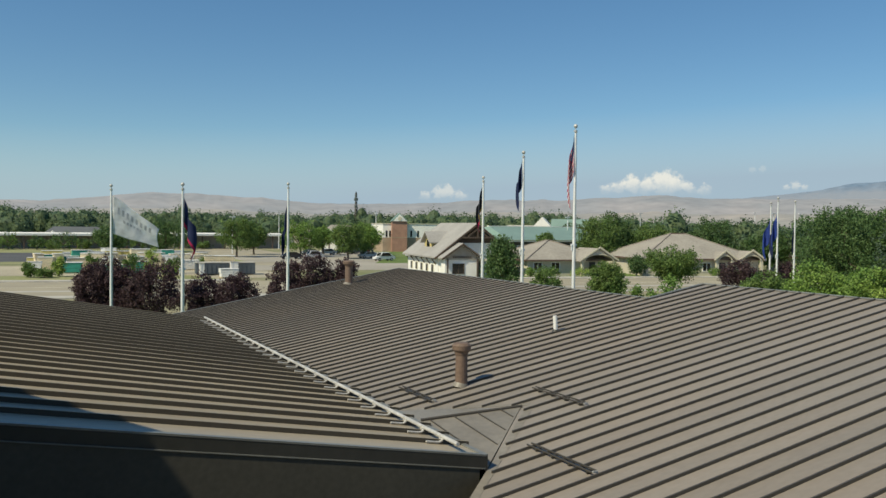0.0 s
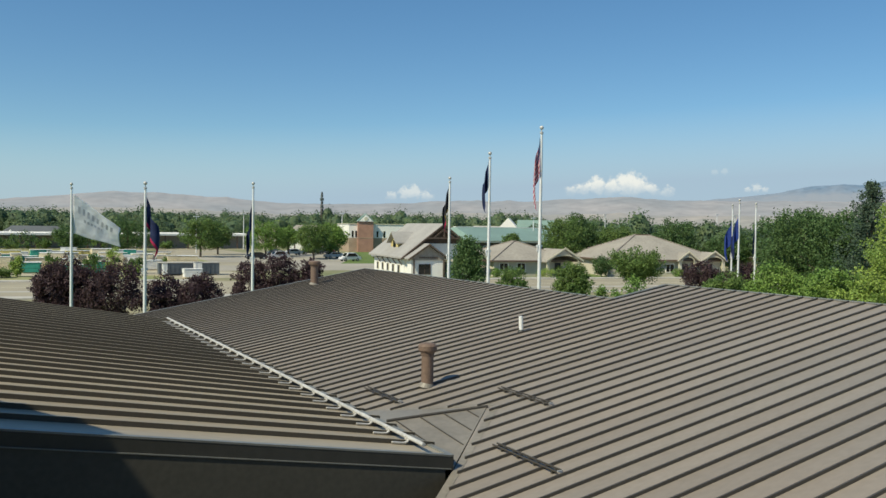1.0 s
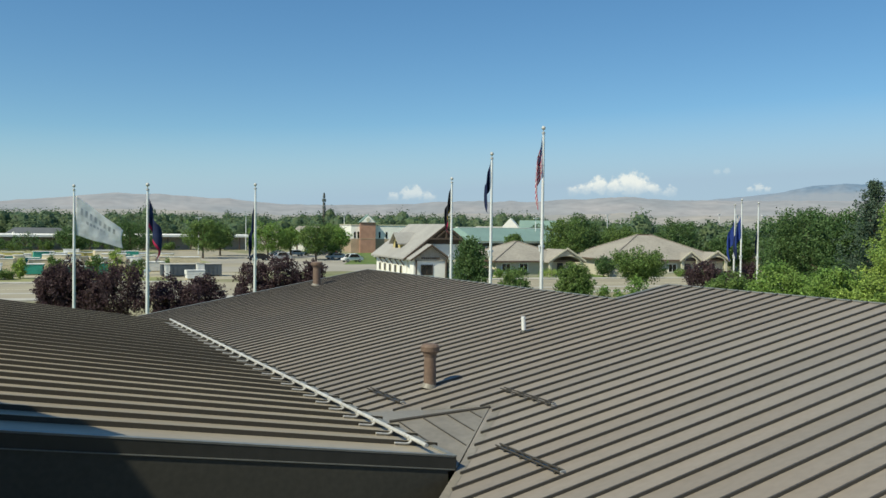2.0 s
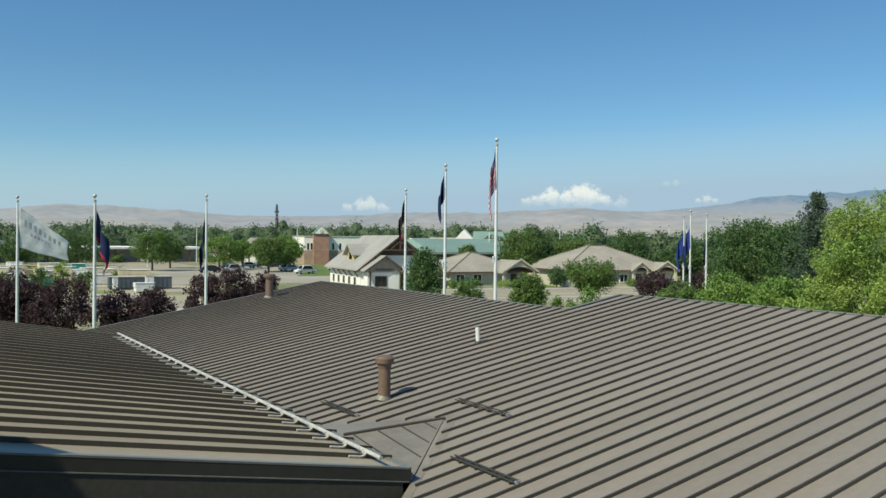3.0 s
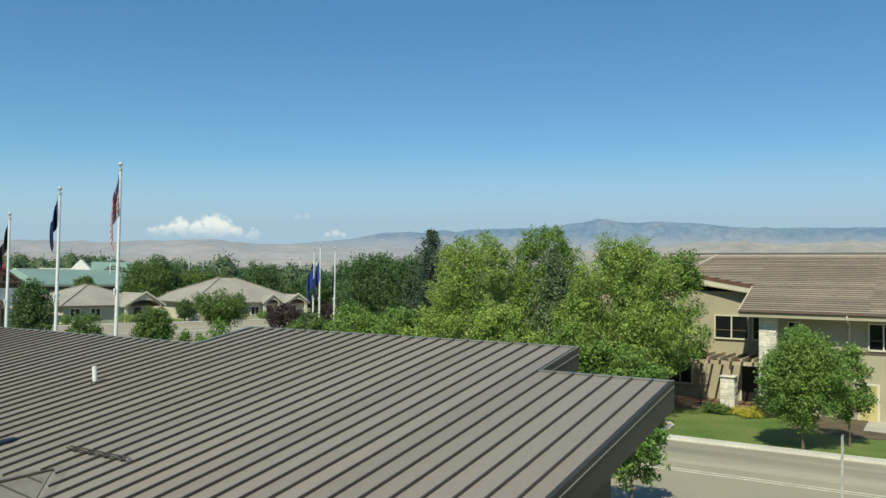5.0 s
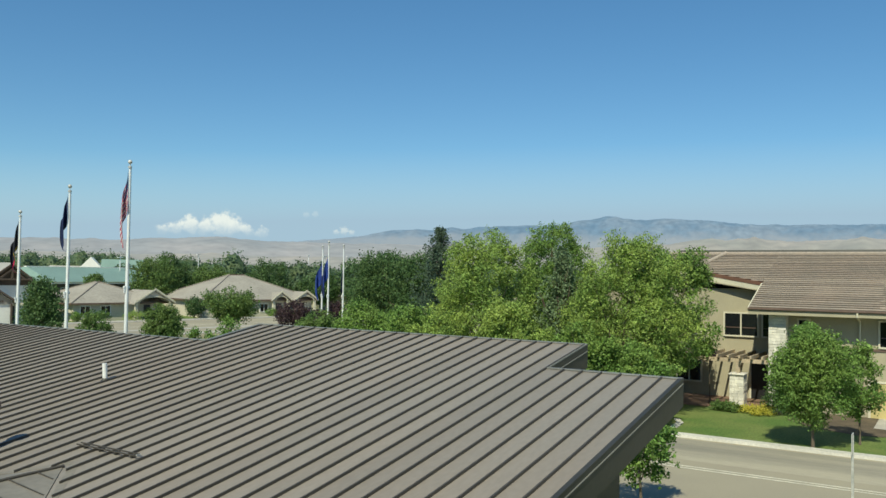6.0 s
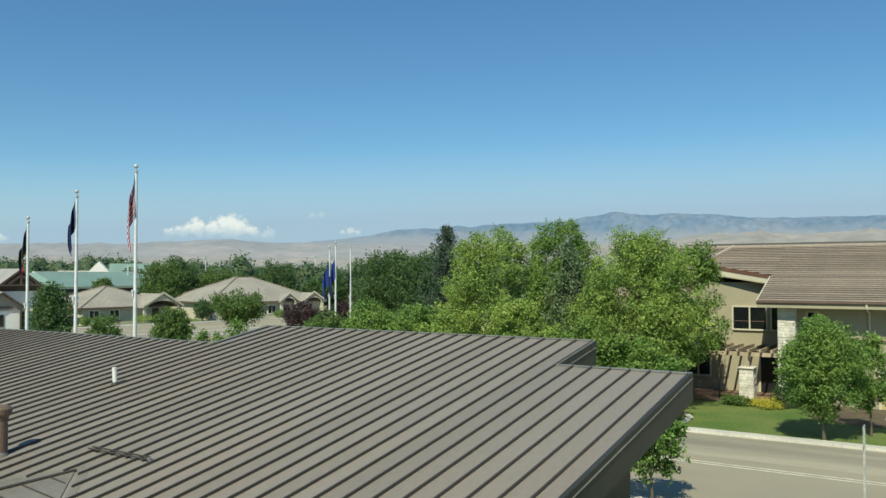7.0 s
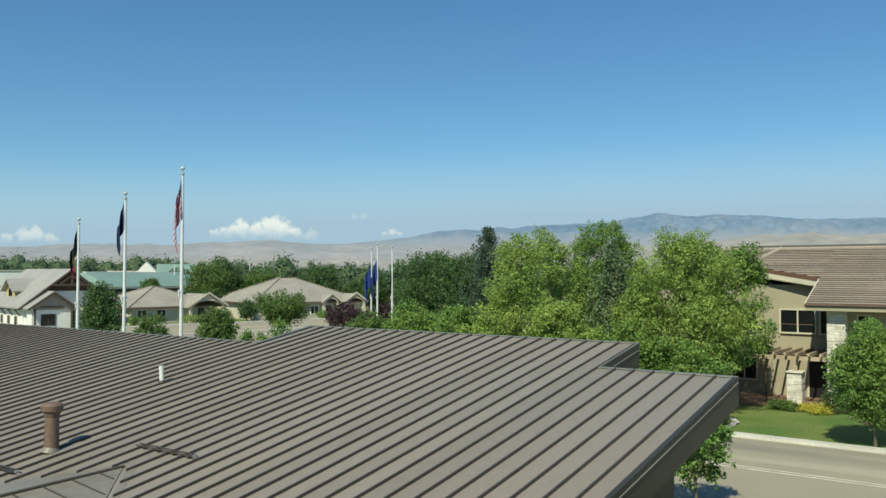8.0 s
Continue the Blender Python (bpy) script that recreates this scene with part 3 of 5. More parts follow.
tree(68.2, 50.7, 10.0, 4.6, 0.8, L_DARK, "dark green spreading tree", 26, "round", 150, 26000, .2)
tree(65.0, 43.5, 9.6, 3.2, 0.8, L_DARK, "dark green spreading tree", 27, "round", 120, 18000, .2)
tree(75.0, 53.0, 9.4, 4.2, 0.8, L_DARK, "dark green spreading tree", 28, "round", 100, 15000, .22)
tree(59.1, 37.6, 11.35, 3.5, 0.8, L_NEEDLE, "tall dark conifer with a narrow crown", 29, "spire", 110, 20000, .17)
P1 = "purple-leaved tree along the avenue"
for k, (x, y, h, w) in enumerate(((4.9, 61.9, 4.5, 1.5), (6.0, 61.4, 5.0, 1.8), (8.6, 59.2, 4.75, 2.3), (6.8, 60.6, 4.2, 1.7), (11.4, 57.2, 3.8, 1.6), (13.4, 56.2, 3.95, 1.8), (18.0, 59.4, 5.0, 1.6), (20.0, 58.6, 5.3, 1.8), (22.0, 57.4, 5.0, 1.4), (53.1, 48.5, 5.0, 1.9), (58.5, 48.6, 4.7, 1.6), (55.5, 47.5, 4.2, 1.6))):
    tree(x, y, h, w, 0.25, L_PURPLE, P1, 40 + k, "round", 85, 12500, .14)
tree(44.7, 72.2, 6.9, 3.4, 0.1, L_DARK, "dense dark green conical tree", 60, "cone", 110, 13000, .2)
tree(38.8, 55.8, 4.3, 1.35, 0.1, L_MID, "small young green tree", 61, "round", 50, 7000, .15)
tree(39.0, 48.15, 5.0, 1.45, 0.3, L_MID, "dense bushy green tree", 62, "round", 100, 21000, .13)
tree(45.2, 48.1, 3.7, 1.4, 0.3, L_GREEN, "small open green tree", 63, "round", 26, 2600, .17)
tree(43.0, 49.6, 3.0, .8, 0.3, L_GREEN, "small open green shrub", 64, "round", 14, 1100, .16)
tree(63.66, 67.4, 5.6, 3.1, 1.3, L_MID, "spreading olive-green tree before the house", 65, "umbrella", 80, 15000, .19)
tree(83.6, 96.4, 3.4, 1.75, 0.2, L_DARK, "round dark shrub before the house", 66, "round", 40, 5000, .2)
for k, (x, y, h, w) in enumerate(((43.6, 182.1, 8.9, 4.9), (57.9, 181.0, 8.4, 4.7), (64.5, 168.1, 7.7, 4.0), (70.0, 172.0, 7.9, 4.2), (75.4, 185.2, 7.6, 4.2), (66.0, 188.8, 7.2, 3.0), (51.0, 196.0, 7.5, 3.6), (33.9, 217.4, 8.6, 6.6), (22.0, 226.0, 6.5, 5.0))):
    tree(x, y, h, w, 1.5 if k < 7 else .6, (L_GREEN if k % 2 else L_MID) if k < 7 else L_DARK, "round shade tree beside the car park", 70 + k, "column" if k < 3 else "round", 75, 11000, .30, .22, group="car park trees")
for k, (x, y, h, w) in enumerate(((90.5, 114.5, 9.6, 4.2), (97.0, 118.5, 10.6, 4.0), (104.4, 115.4, 9.0, 4.6), (110.0, 107.7, 9.7, 4.4), (101.0, 122.0, 8.4, 4.2), (118.6, 101.9, 7.8, 4.4), (86.0, 124.0, 6.6, 1.8), (84.0, 62.0, 9.8, 4.4))):
    tree(x, y, h, w, .6, L_DARK if k % 2 else L_MID, "large leafy tree behind the low houses", 90 + k, "round", 120, 15500, .27)
# shrubs by the houses and the pergola
for k, (x, y, h, w, m, lab) in enumerate(((69.3, 99.5, 1.4, .8, L_GREEN, "round clipped shrub before the house"), (74.0, 97.4, 1.5, 1.9, L_LIME, "round clipped shrub before the house"), (67.4, 101.0, 1.5, .9, L_GREEN, "round clipped shrub before the house"), (71.3, 100.6, 1.2, 1.0, L_DARK, "round clipped shrub before the house"), (77.6, 99.2, 1.8, .8, L_MID, "round clipped shrub before the house"), (92.0, 93.6, 1.3, 1.2, L_MID, "round clipped shrub before the house"), (95.6, 92.3, 1.5, 1.0, L_GREEN, "round clipped shrub before the house"), (99.2, 91.0, 1.2, 1.2, L_DARK, "round clipped shrub before the house"), (46.3, 10.9, .4, .9, L_MID, "low dark shrub before the stone pillar"), (46.4, 9.3, .30, 1.15, L_YELLOW, "low yellow flowering shrub by the lawn"), (46.5, 8.2, 1.8, .9, L_DARK, "dark shrub against the stone corner"), (48.6, 12.3, 3.0, .42, L_PURPLE, "vine tangled over the pergola"))):
    tree(x, y, h, w, 2.5 if "vine" in lab else .05, m, lab, 120 + k, "round", 40, 4200, .09, .03, name="shrub")

for k, (x, y, h, w) in enumerate(((5.2, 119.5, 2.6, .9), (9.4, 121.0, 3.4, 1.0), (14.2, 120.0, 3.2, 1.1), (17.0, 121.0, 4.2, 1.2), (20.4, 122.5, 2.4, 1.2), (1.8, 118.8, 2.0, 1.0), (12.0, 117.6, 1.6, 1.1), (26.4, 129.5, 2.2, 1.0), (3.4, 117.6, 1.2, 1.2), (19.0, 118.0, 1.4, 1.4))):
    tree(x, y, h, w, .1, L_LIME if k % 3 == 0 else L_MID, "thin green sapling at the yard's edge", 140 + k, "round", 22, 1800, .22, .05, name="sapling")

for k in range(16):
    tree(-18 + k * 5.2 + 2.2 * math.sin(k * 5.1), 239 + 4 * math.sin(k * 3), 3.6 + 1.5 * math.sin(k * 2.3), 2.8 + .6 * math.cos(k * 4.1), .1, L_MID if k % 2 else L_DARK, "low green shrub before the long shelter", 170 + k, "round", 24, 1500, .34, .06, name="shrub")

# far woods: many lumpy crowns in one sheet
rng = np.random.default_rng(5)
chunks = []
for k in range(1080):
    az = radians(rng.uniform(-6, 96))
    near = 300 if az < radians(36.5) else 185 if az < radians(50) else 150
    d = near + (1500 - near) * rng.random() ** 1.7
    h = rng.uniform(6.2, 10.2) * (1.2 if rng.random() < .10 else 1) + d * .0022 + (.7 if az > radians(36) else .8)
    w = rng.uniform(3.0, 5.2) * (1 + d / 900)
    chunks.append(dome_leaves(rng, d * math.sin(az), d * math.cos(az), h, w, 620 if d < 330 else 260 if d < 450 else 130 if d < 700 else 60, (.55 if d < 330 else .62) * (1 + d / 900)))
for k in range(520):
    az = radians(rng.uniform(-6, 37))
    d = rng.uniform(305, 400)
    h, w = rng.uniform(10.6, 14.4) * (1.22 if rng.random() < .08 else 1), rng.uniform(3.5, 6.0)
    chunks.append(dome_leaves(rng, d * math.sin(az), d * math.cos(az), h, w, 340, .66))
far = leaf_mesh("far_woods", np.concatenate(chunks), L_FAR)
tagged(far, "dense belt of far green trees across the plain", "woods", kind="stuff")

# ---- flagpoles ----
M_FLAGWHITE = material("white_flag_cloth", (0.86, 0.87, 0.88), 0.8, 0.2, 3, 1.2)
M_NAVY = material("navy_flag_cloth", (0.028, 0.045, 0.14), 0.8, 0.3, 5, 1)
M_BLUE = material("blue_flag_cloth", (0.040, 0.090, 0.42), 0.8, 0.3, 5, 1)
M_RED = material("red_flag_cloth", (0.60, 0.03, 0.13), 0.8, 0.2, 5, 1)
M_WHITECLOTH = material("white_stripe_cloth", (0.90, 0.88, 0.87), 0.8, 0.2, 5, 1)
M_GOLD = material("yellow_emblem_cloth", (0.55, 0.36, 0.05), 0.8, 0.2, 5, 1)
M_BLACK = material("black_flag_cloth", (0.012, 0.014, 0.025), 0.8, 0.3, 5, 1)
M_GREYPRINT = material("grey_print", (0.52, 0.54, 0.58), 0.8, 0.2, 5, 1)

for m in (M_FLAGWHITE, M_NAVY, M_BLUE, M_RED, M_WHITECLOTH, M_GOLD, M_GREYPRINT):  # thin cloth lets light through
    nn, ll = m.node_tree.nodes, m.node_tree.links
    tl, ms = nn.new("ShaderNodeBsdfTranslucent"), nn.new("ShaderNodeMixShader")
    ll.new(nn["Principled BSDF"].inputs["Base Color"].links[0].from_socket, tl.inputs["Color"])
    ms.inputs["Fac"].default_value = .4
    ll.new(nn["Principled BSDF"].outputs["BSDF"], ms.inputs[1])
    ll.new(tl.outputs["BSDF"], ms.inputs[2])
    ll.new(ms.outputs["Shader"], nn["Material Output"].inputs["Surface"])


def flagpole(x, y, high, label, r=.085):
    p = thing("flagpole", label, "flagpole", (x, y, 0), group="flagpoles round the building")
    bm = bmesh.new()
    tube(bm, (0, 0, 0), (0, 0, high * .5), r, r * .9, 14)
    tube(bm, (0, 0, high * .5), (0, 0, high - .35), r * .9, r * .55, 14)
    part("shaft", bm, M_POLE, p, smooth=False)
    bm = bmesh.new()
    tube(bm, (0, 0, high - .37), (0, 0, high - .28), r * 1.0, r * 1.0, 10)
    tube(bm, (0, 0, high - .28), (0, 0, high - .12), r * .3, r * .3, 8)
    part("truck", bm, M_GALV, p)
    bm = bmesh.new()
    ball(bm, (0, 0, high - .08), .10)
    part("finial_ball", bm, M_GALV, p, smooth=True)
    part("cleat", boxes((-r - .08, r + .06, -.04, .04, high * .52, high * .52 + .11), (-r - .06, -r - .02, -.03, .03, high * .52 - .2, high * .52)), M_POLE, p)
    bm = bmesh.new()
    tube(bm, (r * .9 + .03, 0, high * .15), (r * .6 + .03, 0, high - .33), .008, .008, 4)
    part("halyard", bm, M_POLE, p)
    bm = bmesh.new()
    tube(bm, (0, 0, 0), (0, 0, .12), r * 2.4, r * 1.7, 14)
    part("base_collar", bm, M_GALV, p)
    return p


def flag(x, y, top, hoist, fly, droop, spread, bearing, mats, pick, label, seed=0, nx=40, nz=39, taper=0.0, limp=True):
    """A flag as folded cloth. droop: how far the free end sinks; spread: how far it stands off; limp: gathered along the pole; pick(s, t): the material's number."""
    bm = bmesh.new()
    rows = []
    c, s_ = math.cos(radians(bearing)), math.sin(radians(bearing))
    for i in range(nx + 1):
        s = i / nx
        col = []
        for j in range(nz + 1):
            t = j / nz
            if limp:  # falls in upright folds, widest below its middle, ending in a loose tip
                v = (t * hoist + s * droop) / (hoist + droop)
                env = (v ** .75) * (1 - v) ** .45 / .47
                fold = .5 + .5 * math.cos(s * 8.5 + 1.6 * v + seed)
                along = .07 + spread * env * (.62 * s + .38 * fold * min(1, s * 4))
                wave = .16 * env * math.sin(s * 8.5 + 1.6 * v + seed) + .03 * math.sin(9 * v + seed * 2)
                z = top - t * hoist - droop * s + .04 * math.sin(8 * s + 4 * t)
            else:  # blown out, with slanting ripples
                along = .12 + spread * s * (1 - .04 * math.sin(math.pi * t))
                wave = (.02 + .05 * s) * math.sin(s * 7 - t * 5 + seed) + .008 * math.sin(s * 22 + t * 8)
                z = top - t * hoist * (1 - taper * s) - droop * s ** 1.05 - .10 * math.sin(math.pi * s) * t + .05 * s * math.sin(s * 9 - t * 4)
            col.append(bm.verts.new((x + c * along - s_ * wave, y + s_ * along + c * wave, z)))
        rows.append(col)
    for i in range(nx):
        for j in range(nz):
            f = bm.faces.new((rows[i][j], rows[i + 1][j], rows[i + 1][j + 1], rows[i][j + 1]))
            f.material_index = pick((i + .5) / nx, (j + .5) / nz)
            f.smooth = True
    ob = part("flag", bm, mats[0])
    for m in mats[1:]:
        ob.data.materials.append(m)
    sol = ob.modifiers.new("thickness", "SOLIDIFY")
    sol.thickness = .006
    return tagged(ob, label, "flag", "flags on the poles")


stripes = lambda s, t: 0 if s < .36 and t < .5 else (1 if int(t * 13) % 2 == 0 else 2)
for x, y, h, lab in ((23.9, 32.1, 12.2, "tall white flagpole with a striped flag"), (24.6, 37.7, 11.4, "white flagpole with a navy flag"), (26.3, 44.9, 10.45, "white flagpole with a dark flag"),
                     (15.1, 49.8, 9.85, "white flagpole with a limp navy flag"), (7.6, 43.3, 9.3, "white flagpole with a navy and red flag"), (5.4, 55.7, 9.65, "white flagpole with a white printed flag"),
                     (59.2, 50.8, 9.75, "white flagpole with a blue flag"), (55.0, 46.5, 9.95, "white flagpole with a blue flag"), (57.4, 46.8, 9.75, "white flagpole with a limp blue flag")):
    flagpole(x, y, h, lab)
flag(23.9, 32.1, 11.75, 1.8, 3.0, 1.85, .40, 147, (M_NAVY, M_RED, M_WHITECLOTH), stripes, "red and white striped flag with a blue canton, hanging limp", 1)
flag(24.6, 37.7, 11.0, 1.5, 2.6, 1.45, .38, 147, (M_NAVY, M_BLUE), lambda s, t: 1 if .4 < s < .5 and .4 < t < .6 else 0, "navy flag hanging limp from its pole", 2)
flag(26.3, 44.9, 9.9, 1.5, 2.4, 1.5, .40, 150, (M_BLACK, M_RED, M_GOLD), lambda s, t: 0 if t < .86 else (2 if s < .5 else 1), "dark flag with a red and yellow band, hanging limp", 3)
flag(15.1, 49.8, 8.6, 1.6, 2.6, 2.3, .36, 160, (M_NAVY, M_BLUE), lambda s, t: 0, "navy flag hanging limp from its pole", 4)
flag(7.6, 43.3, 8.6, 1.5, 2.4, 2.0, .75, -10, (M_NAVY, M_RED, M_WHITECLOTH), lambda s, t: 2 if s > .75 and t > .8 else 1 if t > .86 or s > .88 else 0, "navy flag with a red edge, sagging from its pole", 5)
flag(5.4, 55.7, 8.95, 2.45, 3.9, 2.15, 2.75, -8, (M_FLAGWHITE, M_GREYPRINT), lambda s, t: 1 if (.10 < s < .84 and (.24 < t < .42 and int(s * 40) % 4 < 2) or .20 < s < .62 and .50 < t < .60 and int(s * 40) % 3 < 2) else 0, "white flag with grey printing, blowing out from its pole", 6, taper=.56, limp=False)
flag(59.2, 50.8, 8.3, 1.9, 2.8, 1.9, .85, 142, (M_BLUE,), lambda s, t: 0, "royal blue flag sagging from its pole", 7)
flag(55.0, 46.5, 8.7, 1.9, 2.8, 1.9, .65, 142, (M_BLUE, M_NAVY), lambda s, t: 1 if s > .6 else 0, "royal blue flag sagging from its pole", 8)
flag(57.4, 46.8, 7.9, 1.7, 2.6, 1.3, .14, 142, (M_NAVY,), lambda s, t: 0, "navy flag hanging limp from its pole", 9)

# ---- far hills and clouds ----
# greyed and blued base colours already hold some of the distance haze
M_HILL = material("dry_hills_in_haze", (0.205, 0.168, 0.13), 1.0, 0.6, .02, .005, tint=(0.13, 0.122, 0.095))
M_HILL_FAR = material("far_hills_in_haze", (0.175, 0.15, 0.135), 1.0, 0.6, .016, .004, tint=(0.11, 0.108, 0.105))
M_MOUNT = material("mountains_in_blue_haze", (0.045, 0.075, 0.11), 1.0, 0.6, .03, .006, tint=(0.115, 0.125, 0.14))
# the rest of the haze is put in as pale blue emission
for m, haze_glow, k in ((M_HILL, (0.44, 0.455, 0.49), .42), (M_HILL_FAR, (0.43, 0.465, 0.535), .45), (M_MOUNT, (0.20, 0.33, 0.50), .47)):
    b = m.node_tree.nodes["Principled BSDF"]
    b.inputs["Emission Color"].default_value = (*haze_glow, 1)
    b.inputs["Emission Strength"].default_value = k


def timber_line(m, low, high, dry):
    """Mixes a dry colour into a range below an uneven timber line."""
    n, l = m.node_tree.nodes, m.node_tree.links
    b = n["Principled BSDF"]
    co, sep, ns = n.new("ShaderNodeTexCoord"), n.new("ShaderNodeSeparateXYZ"), n.new("ShaderNodeTexNoise")
    ns.inputs["Scale"].default_value = .012
    ns.inputs["Detail"].default_value = 6
    l.new(co.outputs["Object"], sep.inputs["Vector"])
    l.new(co.outputs["Object"], ns.inputs["Vector"])
    lift = n.new("ShaderNodeMath")
    lift.operation = "MULTIPLY_ADD"
    lift.inputs[1].default_value = 170
    l.new(ns.outputs["Fac"], lift.inputs[0])
    l.new(sep.outputs["Z"], lift.inputs[2])
    at = n.new("ShaderNodeMapRange")
    at.inputs["From Min"].default_value, at.inputs["From Max"].default_value = low + 85, high + 85
    l.new(lift.outputs["Value"], at.inputs["Value"])
    mix = n.new("ShaderNodeMix")
    mix.data_type = "RGBA"
    mix.inputs["A"].default_value = (*dry, 1)
    l.new(at.outputs["Result"], mix.inputs["Factor"])
    l.new(b.inputs["Base Color"].links[0].from_socket, mix.inputs["B"])
    l.new(mix.outputs["Result"], b.inputs["Base Color"])


timber_line(M_MOUNT, 175, 245, (0.165, 0.150, 0.140))


def ridge(name, profile, d0, d1, mat, label, rough, seed, fold=.5):
    """A range of hills: profile gives bearing and elevation in degrees at a few turns."""
    bm = bmesh.new()
    noise_at = lambda a, d, f: noise.fractal(Vector((a * f, d * .002 * f, seed)), 1.0, 2.0, 5)
    prev = None
    azs = np.arange(profile[0][0], profile[-1][0] + .01, .12)
    top = np.interp(azs, [p[0] for p in profile], [p[1] for p in profile])
    for a, e in zip(azs, top):
        col = []
        for i in range(11):
            f = i / 8
            d = d0 + (d1 - d0) * f
            rise = math.sin(min(f, 1) * math.pi / 2) ** 1.3 * (1 if f <= 1 else 1 - (f - 1) * 1.5)
            z = 7 + d1 * math.tan(radians(e)) * rise * (1 + rough * noise_at(a, d, fold) * (1.0 if f < 1 else .6)) - (7 if i == 0 else 0)
            col.append(bm.verts.new((d * math.sin(radians(a)), d * math.cos(radians(a)), max(z, -2))))
        if prev:
            for i in range(10):
                bm.faces.new((prev[i], col[i], col[i + 1], prev[i + 1])).smooth = True
        prev = col
    return tagged(part(name, bm, mat), label, "hills", kind="structure")


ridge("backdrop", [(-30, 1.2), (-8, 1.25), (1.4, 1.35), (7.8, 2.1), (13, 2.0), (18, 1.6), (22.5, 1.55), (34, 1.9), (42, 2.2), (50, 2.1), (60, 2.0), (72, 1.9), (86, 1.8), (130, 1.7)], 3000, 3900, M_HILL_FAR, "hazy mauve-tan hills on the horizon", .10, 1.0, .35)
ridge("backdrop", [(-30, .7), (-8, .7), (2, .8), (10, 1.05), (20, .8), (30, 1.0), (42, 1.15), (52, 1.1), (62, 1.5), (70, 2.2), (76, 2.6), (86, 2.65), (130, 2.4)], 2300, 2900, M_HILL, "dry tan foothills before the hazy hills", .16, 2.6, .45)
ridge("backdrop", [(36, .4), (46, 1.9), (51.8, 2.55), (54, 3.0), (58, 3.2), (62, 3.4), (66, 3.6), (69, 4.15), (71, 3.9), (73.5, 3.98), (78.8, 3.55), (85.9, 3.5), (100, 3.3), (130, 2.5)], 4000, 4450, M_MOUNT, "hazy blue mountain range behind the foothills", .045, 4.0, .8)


def cloud(bearing, elevation, wide, high, puffs, seed, strength, label):
    """A far cloud: a sheet of sky with soft puffs, fading below. puffs: rows of x, y, radius on the sheet."""
    d = 4800
    m = bpy.data.materials.new("cloud")
    m.use_nodes = True
    n, l = m.node_tree.nodes, m.node_tree.links
    n.remove(n["Principled BSDF"])

    def calc(op, *args):
        q = n.new("ShaderNodeMath")
        q.operation = op
        for i, v in enumerate(args):
            if isinstance(v, (int, float)):
                q.inputs[i].default_value = v
            else:
                l.new(v, q.inputs[i])
        return q.outputs["Value"]

    def ramp(v, lo, hi, to):
        q = n.new("ShaderNodeMapRange")
        q.interpolation_type = "SMOOTHSTEP"
        q.inputs["From Min"].default_value, q.inputs["From Max"].default_value = lo, hi
        q.inputs["To Max"].default_value = to
        l.new(v, q.inputs["Value"])
        return q.outputs["Result"]

    co, sep, ns, ns2 = n.new("ShaderNodeTexCoord"), n.new("ShaderNodeSeparateXYZ"), n.new("ShaderNodeTexNoise"), n.new("ShaderNodeTexNoise")
    mp = n.new("ShaderNodeMapping")
    mp.inputs["Location"].default_value = (seed, seed * 2, 0)
    mp.inputs["Scale"].default_value = (wide / high, 1, 1)
    l.new(co.outputs["Object"], mp.inputs["Vector"])
    l.new(co.outputs["Object"], sep.inputs["Vector"])
    for t, scale in ((ns, 2.6), (ns2, 7.0)):
        t.inputs["Scale"].default_value = scale
        t.inputs["Detail"].default_value = 5
        l.new(mp.outputs["Vector"], t.inputs["Vector"])
    lump = calc("ADD", calc("MULTIPLY", calc("SUBTRACT", ns.outputs["Fac"], .5), 1.5), calc("MULTIPLY", calc("SUBTRACT", ns2.outputs["Fac"], .5), .55))
    best = None
    for px, py, pr in puffs:
        dx = calc("MULTIPLY", calc("SUBTRACT", sep.outputs["X"], px), wide / high)
        dy = calc("SUBTRACT", sep.outputs["Y"], py)
        far = calc("DIVIDE", calc("SQRT", calc("ADD", calc("MULTIPLY", dx, dx), calc("MULTIPLY", dy, dy))), pr)
        near = calc("SUBTRACT", 1.0, far)
        best = near if best is None else calc("MAXIMUM", best, near)
    body = ramp(calc("ADD", best, lump), -.05, .55, strength)
    foot = ramp(calc("ADD", sep.outputs["Y"], calc("MULTIPLY", lump, .35)), -.62, .22, 1.0)
    rim = ramp(calc("ABSOLUTE", sep.outputs["X"]), 1.0, .8, 1.0)
    em, tr, mx = n.new("ShaderNodeEmission"), n.new("ShaderNodeBsdfTransparent"), n.new("ShaderNodeMixShader")
    em.inputs["Color"].default_value = (0.97, 0.94, 0.91, 1)
    em.inputs["Strength"].default_value = .95
    l.new(calc("MULTIPLY", calc("MULTIPLY", body, foot), rim), mx.inputs["Fac"])
    l.new(tr.outputs["BSDF"], mx.inputs[1])
    l.new(em.outputs["Emission"], mx.inputs[2])
    l.new(mx.outputs["Shader"], n["Material Output"].inputs["Surface"])
    bm = bmesh.new()
    bm.faces.new([bm.verts.new(p) for p in ((-1, -1, 0), (1, -1, 0), (1, 1, 0), (-1, 1, 0))])
    ob = part("backdrop", bm, m)
    a, e = radians(bearing), radians(elevation)
    at = Vector((d * math.sin(a) * math.cos(e), d * math.cos(a) * math.cos(e), 7 + d * math.sin(e)))
    ob.matrix_basis = look(tuple(at), tuple(2 * at)) @ Matrix.Diagonal((d * math.tan(radians(wide)), d * math.tan(radians(high)), 1, 1))
    return tagged(ob, label, "cloud", kind="structure")


